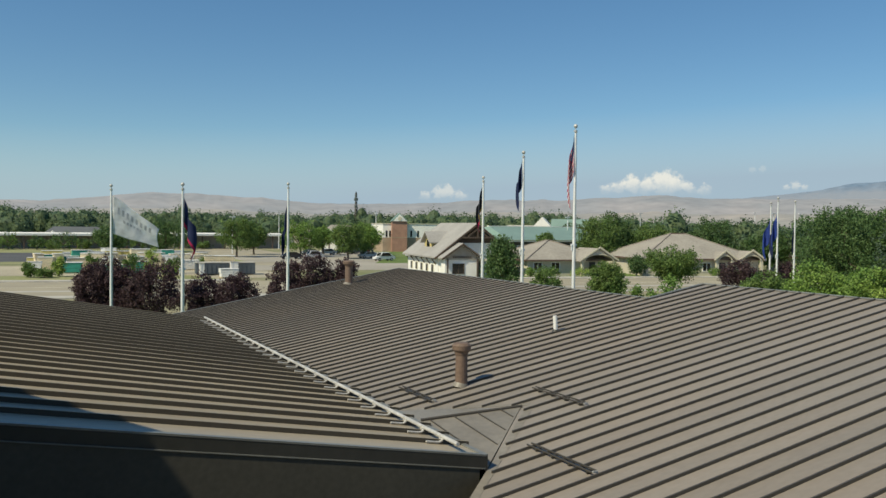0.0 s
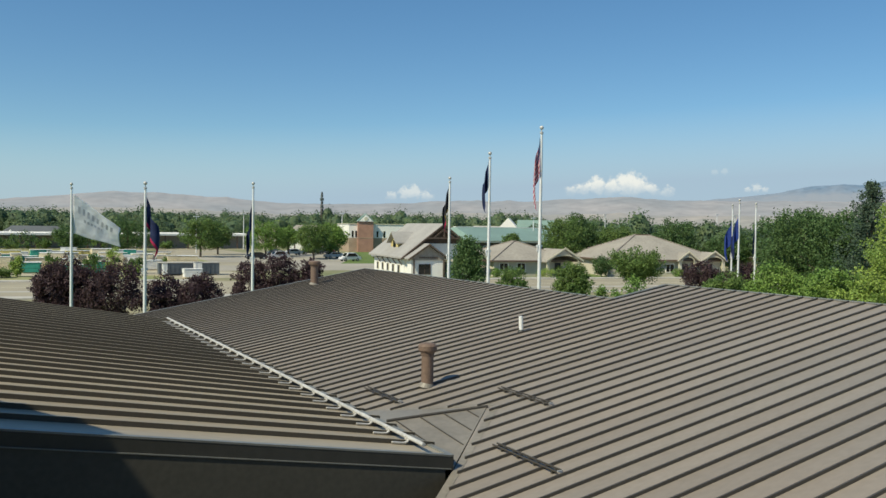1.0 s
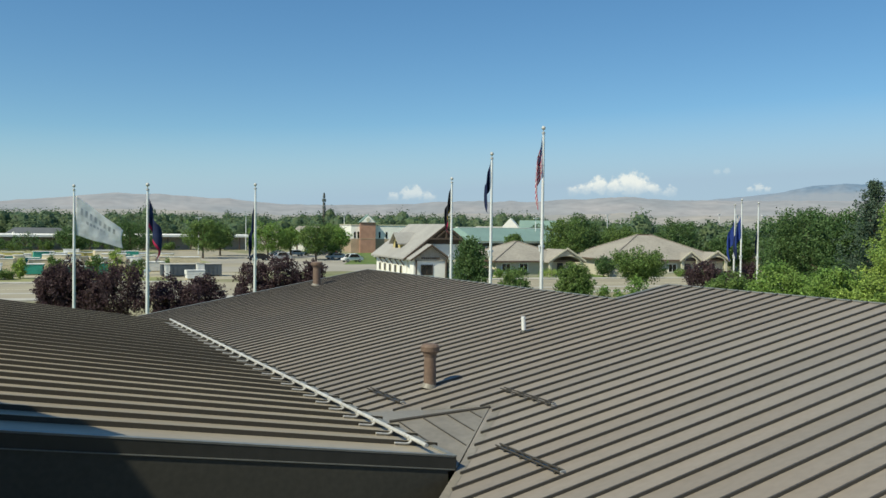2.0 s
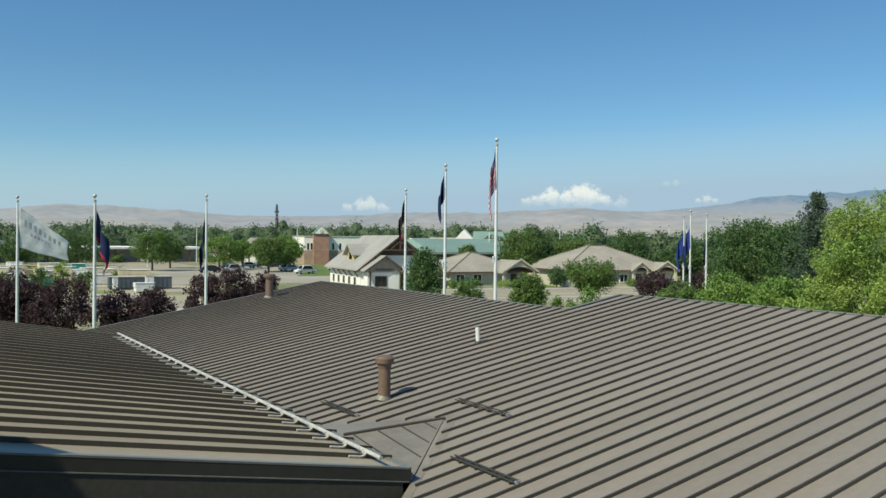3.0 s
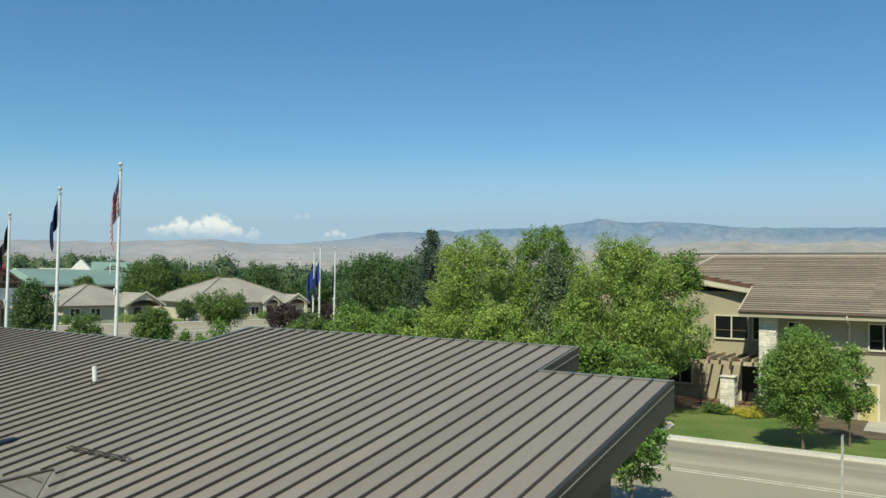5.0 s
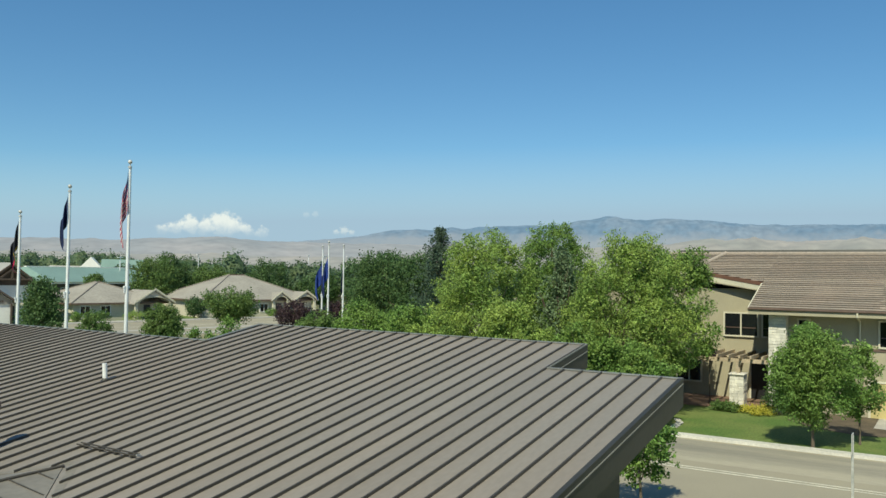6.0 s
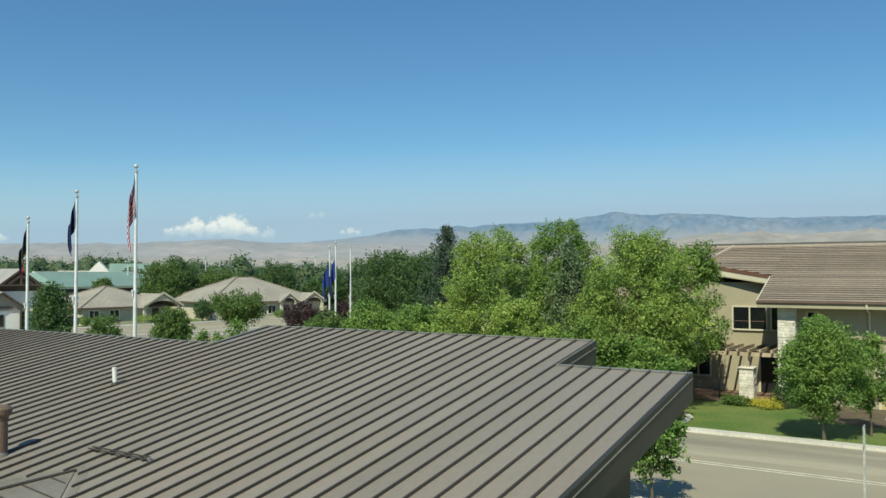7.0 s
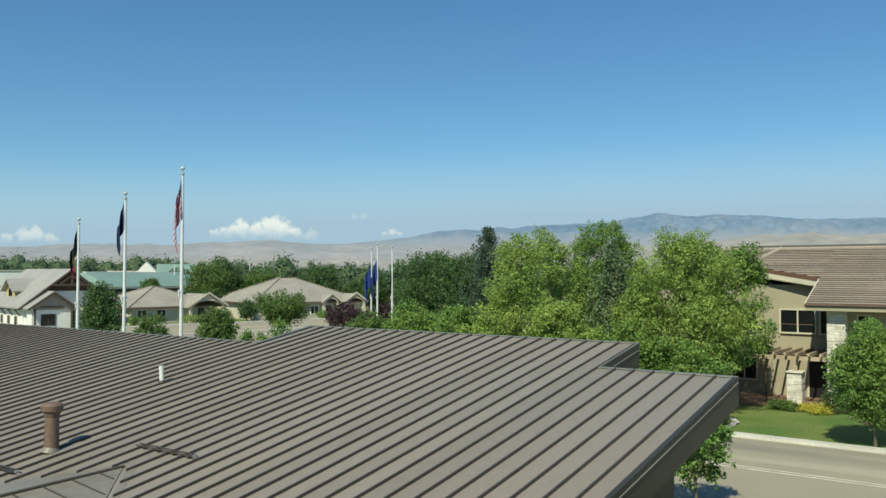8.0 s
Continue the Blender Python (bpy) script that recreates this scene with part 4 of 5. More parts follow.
cloud(42.0, 3.12, 4.3, 1.35, [(-.76, -.45, .42), (-.55, -.32, .52), (-.32, -.12, .62), (-.12, -.25, .66), (.14, .0, .80), (.30, -.15, .66), (.52, -.38, .48), (.74, -.42, .40)], 1.3, .84, "low white cumulus cloud over the hills")
cloud(27.6, 2.35, 2.6, .9, [(-.5, -.3, .5), (-.1, .0, .7), (.1, .1, .7), (.45, -.25, .6)], 4.1, .5, "faint white cumulus cloud over the hills")
cloud(50.8, 2.85, 1.3, .45, [(-.4, -.2, .6), (.0, .1, .8), (.4, -.2, .6)], 7.7, .42, "faint small cloud over the hills")
cloud(48.5, 3.95, 1.0, .4, [(-.3, 0, .7), (.3, .1, .7)], 2.9, .16, "faint cloud wisp")

# ---- the tan building across the side street ----
M_STUCCO = material("tan_stucco", (0.40, 0.36, 0.25), 0.9, 0.10, 18, 0.6, 0.15)
M_STUCCO_Y = material("yellow_stucco", (0.55, 0.45, 0.20), 0.9, 0.10, 18, 0.6, 0.15)
M_CREAM = material("cream_trim", (0.62, 0.58, 0.44), 0.7, 0.1, 10, 1)
M_TILE = material("tan_roof_tile", (0.37, 0.30, 0.24), 0.85, 0.22, 7, 0.5, 0.2, per_object=.20, tint=(0.32, 0.27, 0.22))
M_BROWNFASC = material("red_brown_fascia", (0.17, 0.085, 0.055), 0.6, 0.2, 10, 1)
M_STONE = material("pale_ledge_stone", (0.76, 0.72, 0.62), 0.85, 0.22, 14, 2, 0.3, per_object=.14)
M_MORTAR = material("mortar", (0.36, 0.33, 0.27), 0.9, 0.2, 12, 1)
M_PATIO = material("red_brown_pavers", (0.24, 0.15, 0.10), 0.9, 0.25, 9, 1, 0.2)
M_WOODBEAM = material("pergola_wood", (0.48, 0.39, 0.27), 0.75, 0.25, 12, 1.2, 0.1)
M_DOOR = material("dark_door", (0.018, 0.018, 0.020), 0.4, 0.2, 6, 1)
M_GUTTER = material("brown_gutter", (0.15, 0.10, 0.075), 0.5, 0.2, 6, 1)
EX, EZ, RX, RZ = 47.2, 5.62, 56.2, 8.82


def zr(x):
    return EZ + (RZ - EZ) / (RX - EX) * (x - EX)


tan_house = thing("tan_building", "two-storey tan stucco building with a tiled roof and stone piers", "building")
part("wall", boxes((48.55, 64.0, -25, 8.02, 0, 5.5)), M_STUCCO, tan_house)
part("wall", boxes((51.6, 64.0, 8.03, 24.0, 0, 6.3)), M_STUCCO, tan_house)
part("wall_band", boxes((48.49, 48.548, -25, 7.9, 3.50, 3.62)), M_GUTTER, tan_house)
part("upper_soffit", boxes((47.3, 51.6, -25, 9.8, 5.36, 5.44)), M_CREAM, tan_house)
# roof deck, then courses of tiles
bm = bmesh.new()
slab(bm, [(EX, -25.5, zr(EX)), (EX, 9.85, zr(EX)), (50.9, 9.85, zr(50.9)), (54.0, 17.0, zr(54.0)), (RX, 17.0, RZ), (RX, -25.5, RZ)], .14)
slab(bm, [(RX, -25.5, RZ), (RX, 17.0, RZ), (65.2, 17.0, EZ), (65.2, -25.5, EZ)], .14)
slab(bm, [(54.0, 17.0, zr(54.0)), (RX, 17.0, RZ), (62, 24.5, EZ + .9), (54.0, 24.5, EZ + .9)], .14)
roof_t = part("roof", bm, M_GUTTER, tan_house, "tan concrete tile roof")
n = 29
for i in range(n):
    x0 = EX + (RX - EX) * i / n
    x1 = x0 + (RX - EX) / n + .03
    yl = 9.85 if x0 < 50.9 else 9.85 + (x0 - 50.9) / 3.1 * 7.15
    for y0, y1 in ((-25.5, -12.0), (-12.0, -3.0), (-3.0, 3.5), (3.5, min(yl, 9.85))) + (((9.85, yl),) if yl > 10.2 else ()):
        bm = bmesh.new()
        ring = ((x0 + .07, zr(x0) + .004), (x1, zr(x1) - .004), (x1, zr(x1) + .012), (x0 - .04, zr(x0) + .095), (x0 - .04, zr(x0) + .06), (x0 + .07, zr(x0) + .078))
        prism(bm, [(x, y0, z) for x, z in ring], [(x, y1, z) for x, z in ring])
        part("tile_course", bm, M_TILE, roof_t)
bm = bmesh.new()
tube(bm, (RX, -25.5, RZ + .05), (RX, 17.0, RZ + .05), .11, .11, 8)
part("ridge_cap", bm, M_TILE, roof_t)
bm = bmesh.new()
tube(bm, (RX, 13.2, RZ + .09), (53.2, 14.4, zr(53.2) + .12), .12, .12, 8)
part("hip_cap", bm, M_TILE, roof_t)
bm = bmesh.new()
a, b = Vector((50.9, 9.85, zr(50.9))), Vector((54.0, 17.0, zr(54.0)))
prism(bm, [a - Vector((.05, 0, .12)), b - Vector((.05, 0, .12)), b + Vector((.1, 0, -.12)), a + Vector((.1, 0, -.12))], [a + Vector((-.05, 0, .10)), b + Vector((-.05, 0, .10)), b + Vector((.1, 0, .10)), a + Vector((.1, 0, .10))])
part("fascia", bm, M_BROWNFASC, tan_house)
bm = bmesh.new()
prism(bm, [a - Vector((.02, 0, .42)), b - Vector((.02, 0, .42)), b + Vector((.1, 0, -.42)), a + Vector((.1, 0, -.42))], [a - Vector((.02, 0, .125)), b - Vector((.02, 0, .125)), b + Vector((.1, 0, -.125)), a + Vector((.1, 0, -.125))])
part("fascia", bm, M_CREAM, tan_house)
bm = bmesh.new()
prism(bm, [(50.9, 9.9, zr(50.9) - .45), (54.0, 17.0, zr(54) - .45), (51.6, 17.0, zr(54) - .45), (51.6, 9.9, zr(50.9) - .45)], [(50.9, 9.9, zr(50.9) - .40), (54.0, 17.0, zr(54) - .40), (51.6, 17.0, zr(54) - .40), (51.6, 9.9, zr(50.9) - .40)])
part("soffit", bm, M_STUCCO, tan_house)
part("wall_gable", boxes((51.62, 52.0, 8.1, 17.0, 6.3, 6.6)), M_STUCCO, tan_house)
part("gutter", boxes((EX - .14, EX - .005, -25.5, 9.9, EZ - .10, EZ + .03), bevel=.03), M_GUTTER, tan_house)
part("fascia", boxes((EX - .02, EX + .06, -25.5, 9.88, EZ - .34, EZ - .105)), M_STUCCO, tan_house)
bm = bmesh.new()
prism(bm, [(EX, 9.86, EZ - .14), (50.9, 9.86, zr(50.9) - .14), (50.9, 9.92, zr(50.9) - .14), (EX, 9.92, EZ - .14)], [(EX, 9.86, EZ + .06), (50.9, 9.86, zr(50.9) + .06), (50.9, 9.92, zr(50.9) + .06), (EX, 9.92, EZ + .06)])
part("rake_board", bm, M_CREAM, tan_house)
bm = bmesh.new()
tube(bm, (EX - .07, 4.5, EZ - .1), (EX - .07, 4.5, EZ - .32), .05, .05, 8)
tube(bm, (EX - .07, 4.5, EZ - .32), (48.45, 4.5, EZ - .6), .05, .05, 8)
tube(bm, (48.45, 4.5, EZ - .6), (48.45, 4.5, .2), .05, .05, 8)
part("downpipe", bm, M_CREAM, tan_house)
# a darker ridge behind
part("rear_roof", prism(bmesh.new(), [(60, -26, 5.6), (66, -26, 5.6), (66, 22, 5.6), (60, 22, 5.6)], [(62.2, -26, 9.36), (62.8, -26, 9.36), (62.8, 18, 9.30), (62.2, 18, 9.30)]), M_TRIM, tan_house, "dark rear ridge")


def stone_pier(x0, x1, y0, y1, z1, name, parent):
    """A pier of ledge stones: a mortar core with courses of uneven stones."""
    core = part(name, boxes((x0 + .05, x1 - .05, y0 + .05, y1 - .05, 0, z1)), M_MORTAR, parent, "pale ledge stone")
    rng = random.Random(int(x0 * 10 + y0 * 7))
    z = 0.0
    while z < z1 - .05:
        h = min(rng.uniform(.11, .19), z1 - z)
        y = y0
        while y < y1 - .05:
            w = min(rng.uniform(.22, .5), y1 - y)
            if y1 - y - w < .12:
                w = y1 - y
            o = rng.uniform(-.02, .02)
            part("stone", boxes((x0 + o, x0 + .07 + o, y + .006, y + w - .006, z + .006, z + h - .006)), M_STONE, core)
            y += w
        for yy, s in ((y1, 1), (y0, -1)):
            o = rng.uniform(-.015, .015)
            part("stone", boxes((x0 + .09, x1 - .02, min(yy, yy - s * .06) + o, max(yy, yy - s * .06) + o, z + .006, z + h - .006)), M_STONE, core)
        z += h
    return core


stone_pier(47.85, 49.3, 8.05, 8.95, 5.3, "corner_pier", tan_house)


def house_window(parent, x, y0, y1, z0, z1, muntins=1, rail=.36, deep=.09):
    """A window in a wall that faces -X."""
    w = part("window", boxes((x - deep, x + .02, y0 - .09, y0, z0 - .09, z1 + .09), (x - deep, x + .02, y1, y1 + .09, z0 - .09, z1 + .09), (x - deep, x + .02, y0, y1, z1, z1 + .09), (x - deep - .05, x + .02, y0, y1, z0 - .09, z0)), M_CREAM, parent, "cream-framed dark window")
    n = muntins + 1
    for k in range(n):
        a, b = y0 + (y1 - y0) * k / n, y0 + (y1 - y0) * (k + 1) / n
        part("pane", boxes((x - .035, x - .02, a + (.04 if k else 0), b - (.04 if k < n - 1 else 0), z0, z1)), M_GLASS, w)
        if k:
            part("mullion", boxes((x - .08, x - .01, a - .04, a + .04, z0, z1)), M_CREAM, w)
        if rail:
            part("sash_rail", boxes((x - .06, x - .036, a + .04, b - .04, z0 + (z1 - z0) * rail - .02, z0 + (z1 - z0) * rail + .02)), M_GUTTER, w)
    return w


house_window(tan_house, 51.6, 10.28, 12.15, 3.80, 5.10)
house_window(tan_house, 51.6, 9.25, 9.95, 3.80, 5.10, 0)
house_window(tan_house, 51.6, 13.6, 15.0, 3.80, 5.10)
for y in (2.25, -1.5, -6.0, -11.0):
    house_window(tan_house, 48.55, y, y + 1.3, 3.75, 5.05)
    house_window(tan_house, 48.55, y - 1.4, y - .1, .9, 2.4)
house_window(tan_house, 48.55, 7.0, 7.5, 3.8, 5.0, 0)
part("side_door", boxes((48.48, 48.55, 3.2, 4.0, 0, 1.85)), M_STUCCO_Y, tan_house, "yellow painted side door")
part("door_trim", boxes((48.44, 48.55, 4.0, 4.12, 0, 1.95), (48.44, 48.55, 3.08, 3.2, 0, 1.95), (48.44, 48.55, 3.2, 4.0, 1.85, 1.95)), M_CREAM, tan_house)
for y0, y1 in ((9.4, 10.6),):
    d = part("door", boxes((51.52, 51.6, y0, y1, .08, 2.25)), M_DOOR, tan_house, "dark glazed entrance door")
    part("door_frame", boxes((51.48, 51.6, y0 - .1, y0, .08, 2.35), (51.48, 51.6, y1, y1 + .1, .08, 2.35), (51.48, 51.6, y0, y1, 2.25, 2.35)), M_CREAM, d)
    part("handle", boxes((51.44, 51.5, y0 + .12, y0 + .16, 1.0, 1.35)), M_GALV, d)
house_window(tan_house, 51.6, 13.6, 15.0, .9, 2.3, 1, 0)

pergola = thing("pergola", "wooden pergola on a stone pillar before the entrance", "pergola")
stone_pier(47.5, 48.4, 10.18, 10.94, 1.85, "stone_pillar", pergola)
part("pillar_cap", boxes((47.42, 48.48, 10.13, 10.99, 1.85, 1.93), bevel=.02), M_STONE, pergola)
part("post", boxes((47.86, 48.06, 10.47, 10.67, 1.93, 2.52)), M_WOODBEAM, pergola)
stone_pier(47.5, 48.4, 14.6, 15.5, 1.95, "stone_pillar", pergola)
part("post", boxes((47.86, 48.06, 14.95, 15.15, 2.05, 2.52)), M_WOODBEAM, pergola)
part("beam", boxes((47.85, 47.99, 9.0, 16.2, 2.52, 2.74)), M_WOODBEAM, pergola)
part("beam", boxes((51.3, 51.45, 9.0, 16.2, 2.52, 2.74)), M_WOODBEAM, pergola)
for k in range(12):
    y = 9.15 + k * .6
    bm = bmesh.new()
    prism(bm, [(47.35, y, 2.80), (47.55, y, 2.74), (51.58, y, 2.74), (51.58, y + .09, 2.74), (47.55, y + .09, 2.74), (47.35, y + .09, 2.80)], [(47.35, y, 2.94), (47.55, y, 2.94), (51.58, y, 2.94), (51.58, y + .09, 2.94), (47.55, y + .09, 2.94), (47.35, y + .09, 2.94)])
    part("rafter", bm, M_WOODBEAM, pergola)
flat("patio", [[(46.9, 9.0), (51.6, 9.0), (51.6, 17), (46.9, 17)]], .05, M_PATIO, "red-brown paved patio under the pergola", "patio")
flat("path", [[(38.0, 11.75), (38.0, 12.0), (39.4, 11.85), (40.9, 11.95), (41.9, 12.4), (41.9, 12.1), (40.9, 11.6), (39.4, 11.5)]], .05, M_KERB, "pale curved garden edging by the lawn", "path")
flat("planting_bed", [[(43.5, 1.0), (49.9, 1.0), (49.9, 8.0), (45.2, 7.5), (43.6, 6.2), (42.6, 4.0)]], .028, material("mulch", (0.13, 0.10, 0.065), .95, .35, 9, 1, .4), "brown mulch bed by the building", "planting bed")
flat("drive", [[(43.6, -3.0), (49.9, -3.0), (49.9, 3.6), (45.2, 3.6)]], .034, M_CONC, "pale concrete walk by the building", "path")
sign = thing("sign_post", "slim galvanized street sign post seen edge-on", "sign post", (25.2, 2.52, 0))
part("post", boxes((-.03, .03, -.03, .03, 0, 2.95)), M_GALV, sign)
part("plate", boxes((-.20, .20, -.012, .012, 2.45, 3.0)), M_GALV, sign)

# ---- low hip-roofed houses over the avenue ----
M_SHINGLE = material("tan_grey_shingles", (0.35, 0.32, 0.27), 0.9, 0.22, 3, 0.3, 0.2, tint=(0.29, 0.265, 0.225))
M_HIPCAP = material("hip_cap_shingles", (0.25, 0.22, 0.185), 0.9, 0.2, 3, 0.3, 0.2)
M_BEIGE = material("beige_stucco", (0.58, 0.53, 0.42), 0.9, 0.1, 6, .5)
M_WHITEW = material("white_stucco", (0.88, 0.86, 0.80), 0.9, 0.08, 6, .5)
M_BRICK = material("red_brick", (0.42, 0.24, 0.175), 0.9, 0.2, 6, 0.6, .1)
M_TANBRICK = material("tan_brick", (0.42, 0.32, 0.23), 0.9, 0.2, 6, 0.6, .1)
M_GREENROOF = material("green_metal_roof", (0.225, 0.325, 0.275), 0.5, 0.12, 2, .2)
M_DKBROWN = material("dark_brown_siding", (0.105, 0.075, 0.055), 0.8, 0.2, 6, .6)
M_DARKROOF = material("dark_grey_shingles", (0.13, 0.14, 0.145), 0.9, 0.14, 3, .3, .2)
M_GREYROOF = material("grey_shingles", (0.36, 0.345, 0.32), 0.9, 0.14, 3, .3, .2)


def window_y(parent, x0, x1, z0, z1, y, frame=M_WHITEW):
    """A window in a wall that faces -Y."""
    w = part("window", boxes((x0 - .1, x1 + .1, y - .08, y + .01, z0 - .1, z0), (x0 - .1, x1 + .1, y - .08, y + .01, z1, z1 + .1), (x0 - .1, x0, y - .08, y + .01, z0, z1), (x1, x1 + .1, y - .08, y + .01, z0, z1)), frame, parent)
    part("pane", boxes((x0, x1, y - .03, y - .015, z0, z1)), M_GLASS, w)
    m = (x0 + x1) / 2
    part("mullion", boxes((m - .03, m + .03, y - .06, y - .031, z0, z1)), frame, w)
    return w


def hip_house(at, turn, w, d, eave, peak, porches, label):
    """A one-storey house with a hipped roof; at: its front left corner."""
    h = thing("house", label, "house", (*at, 0), turn)
    part("wall", boxes((0, w, 0, d, 0, eave)), M_BEIGE, h)
    o, half = .6, min(w, d) / 2
    rx0, rx1 = (half, w - half) if w > d else (w / 2, w / 2 + .01)
    ry0, ry1 = (d / 2, d / 2 + .01) if w > d else (half, d - half)
    bm = bmesh.new()
    ring = [(-o, -o), (w + o, -o), (w + o, d + o), (-o, d + o)]
    top = [(rx0, ry0), (rx1, ry0), (rx1, ry1), (rx0, ry1)]
    prism(bm, [(x, y, eave) for x, y in ring], [(x, y, peak) for x, y in top])
    roof_h = part("roof", bm, M_SHINGLE, h, "tan-grey shingle hip roof")
    for (cx, cy), (tx, ty) in zip(ring, top):
        bm = bmesh.new()
        tube(bm, (cx, cy, eave + .03), (tx, ty, peak + .03), .10, .10, 6)
        part("hip_cap", bm, M_HIPCAP, roof_h)
    part("ridge_vent", boxes((rx0 - .2, rx1 + .2, ry0 - .25, ry0 - .05, peak - .12, peak + .06)), M_GUTTER, roof_h)
    part("fascia", boxes((-o - .03, w + o + .03, -o - .05, -o, eave - .18, eave + .05), (-o - .05, -o, -o, d + o, eave - .18, eave + .05), (w + o, w + o + .05, -o, d + o, eave - .18, eave + .05)), M_GUTTER, h)
    for px, pw, ph, deep in porches:
        bm = bmesh.new()
        for x0 in (px, px + pw):
            low, high = (x0, eave - .1), (px + pw / 2, eave + ph)
            slab(bm, [(*p, z)[:3] for p, z in (((low[0], -deep - .4), low[1]), ((high[0], -deep - .4), high[1]), ((high[0], d * .3), high[1]), ((low[0], d * .3), low[1]))], .12)
        g = part("porch_roof", bm, M_SHINGLE, h)
        bm = bmesh.new()
        for s in (0, 1):
            x0 = px + pw * s
            a, b = Vector((x0, -deep - .46, eave - .12)), Vector((px + pw / 2, -deep - .46, eave + ph + .03))
            prism(bm, [a, b, b + Vector((0, .1, 0)), a + Vector((0, .1, 0))], [v + Vector((0, 0, .26)) for v in (a, b, b + Vector((0, .1, 0)), a + Vector((0, .1, 0)))])
        part("rake_board", bm, M_CREAM, g)
        bm = bmesh.new()
        mid, rx, base = px + pw / 2, pw * .5 - .75, eave - .12
        arch = [(mid + rx * math.cos(q), base + min(ph * .55, rx) * math.sin(q)) for q in (math.pi * k / 12 for k in range(13))]
        outline = [(px + .35, base), (mid, eave + ph - .17), (px + pw - .35, base)] + arch
        prism(bm, [(x, -deep - .15, z) for x, z in outline], [(x, -deep, z) for x, z in outline])
        part("gable", bm, M_BEIGE, g)
        bm = bmesh.new()
        for (x0, z0), (x1, z1) in zip(arch, arch[1:]):
            tube(bm, (x0, -deep - .19, z0), (x1, -deep - .19, z1), .09, .09, 6)
        part("arch_trim", bm, M_CREAM, g)
        for s in (.3, pw - .7):
            part("post", boxes((px + s, px + s + .4, -deep - .1, -deep + .25, 0, eave - .1)), M_CREAM, h)
        part("door", boxes((px + pw / 2 - .5, px + pw / 2 + .5, -.06, .02, .1, 2.1)), M_DOOR, h)
    x = 1.0
    while x < w - 2:
        if not any(px - .6 < x + .7 < px + pw + .6 for px, pw, *_ in porches):
            window_y(h, x, x + 1.3, .8, 2.0, 0)
        x += 2.9
    part("path", boxes((0, w, -3.2, -2.0, 0.02, .08)), M_CONC, h)
    return h


hip_house((67.9, 102.5), -9, 13.2, 14, 2.45, 5.3, [(7.6, 6.4, 1.8, 2.0)], "low beige house with a hip roof and arched porch")
hip_house((86.0, 97.4), -17, 19.2, 17, 2.7, 6.6, [(2.0, 3.0, 1.1, .8), (11.2, 3.6, 1.2, .8), (15.0, 4.4, 1.3, 1.4)], "broad low beige house with a large hip roof")
hip_house((118.0, 92.0), -17, 14, 14, 2.7, 5.6, [(8, 4.5, 1.2, 1)], "low beige house behind the purple trees")

# ---- the white gabled house ----
gh = thing("gabled_house", "white stucco house with grey shingles and a timber gable", "house")
gh.matrix_basis = pose(54.5, 105.8, 0, 0, 0, -10) @ pose(-55.4, -106, 0)
part("wall", boxes((55.4, 66.8, 106, 122.5, 0, 2.9)), M_WHITEW, gh)
ov = .7
bm = bmesh.new()
for a, b in (((54.6, 2.65), (61.1, 7.65)), ((67.6, 2.65), (61.1, 7.65))):
    prism(bm, [(a[0], 104.9, a[1]), (a[0], 123.2, a[1]), (b[0], 123.2, b[1]), (b[0], 104.9, b[1])], [(a[0], 104.9, a[1] + .22), (a[0], 123.2, a[1] + .22), (b[0], 123.2, b[1] + .22), (b[0], 104.9, b[1] + .22)])
part("roof", bm, M_GREYROOF, gh, "grey shingle gable roof")
bm = bmesh.new()
prism(bm, [(57.6, 106, 4.9), (64.6, 106, 4.9), (61.1, 106, 7.55)], [(57.6, 122, 4.9), (64.6, 122, 4.9), (61.1, 122, 7.55)])
part("gable_siding", bm, M_DKBROWN, gh, "dark brown gable siding")
bm = bmesh.new()
prism(bm, [(55.4, 106.02, 2.9), (66.8, 106.02, 2.9), (64.6, 106.02, 4.9), (57.6, 106.02, 4.9)], [(55.4, 122, 2.9), (66.8, 122, 2.9), (64.6, 122, 4.9), (57.6, 122, 4.9)])
part("gable_wall", bm, M_WHITEW, gh)
for (x0, z0), (x1, z1) in (((54.5, 2.6), (61.1, 7.7)), ((67.7, 2.6), (61.1, 7.7)), ((58.6, 5.7), (63.6, 5.7)), ((61.1, 5.7), (61.1, 7.4)), ((59.6, 5.8), (61.1, 7.0)), ((62.6, 5.8), (61.1, 7.0))):
    bm = bmesh.new()
    tube(bm, (x0, 104.85, z0), (x1, 104.85, z1), .15, .15, 4)
    part("timber", bm, M_DKBROWN, gh)
# entry gable
part("entry_wall", prism(bmesh.new(), [(55.6, 103.2, 0), (60.6, 103.2, 0), (60.6, 103.2, 3.0), (58.1, 103.2, 4.7), (55.6, 103.2, 3.0)], [(55.6, 106, 0), (60.6, 106, 0), (60.6, 106, 3.0), (58.1, 106, 4.7), (55.6, 106, 3.0)]), M_WHITEW, gh)
bm = bmesh.new()
for a, b in (((55.0, 2.65), (58.1, 4.75)), ((61.2, 2.65), (58.1, 4.75))):
    prism(bm, [(a[0], 102.6, a[1]), (a[0], 106.3, a[1]), (b[0], 106.3, b[1]), (b[0], 102.6, b[1])], [(a[0], 102.6, a[1] + .2), (a[0], 106.3, a[1] + .2), (b[0], 106.3, b[1] + .2), (b[0], 102.6, b[1] + .2)])
part("entry_roof", bm, M_GREYROOF, gh)
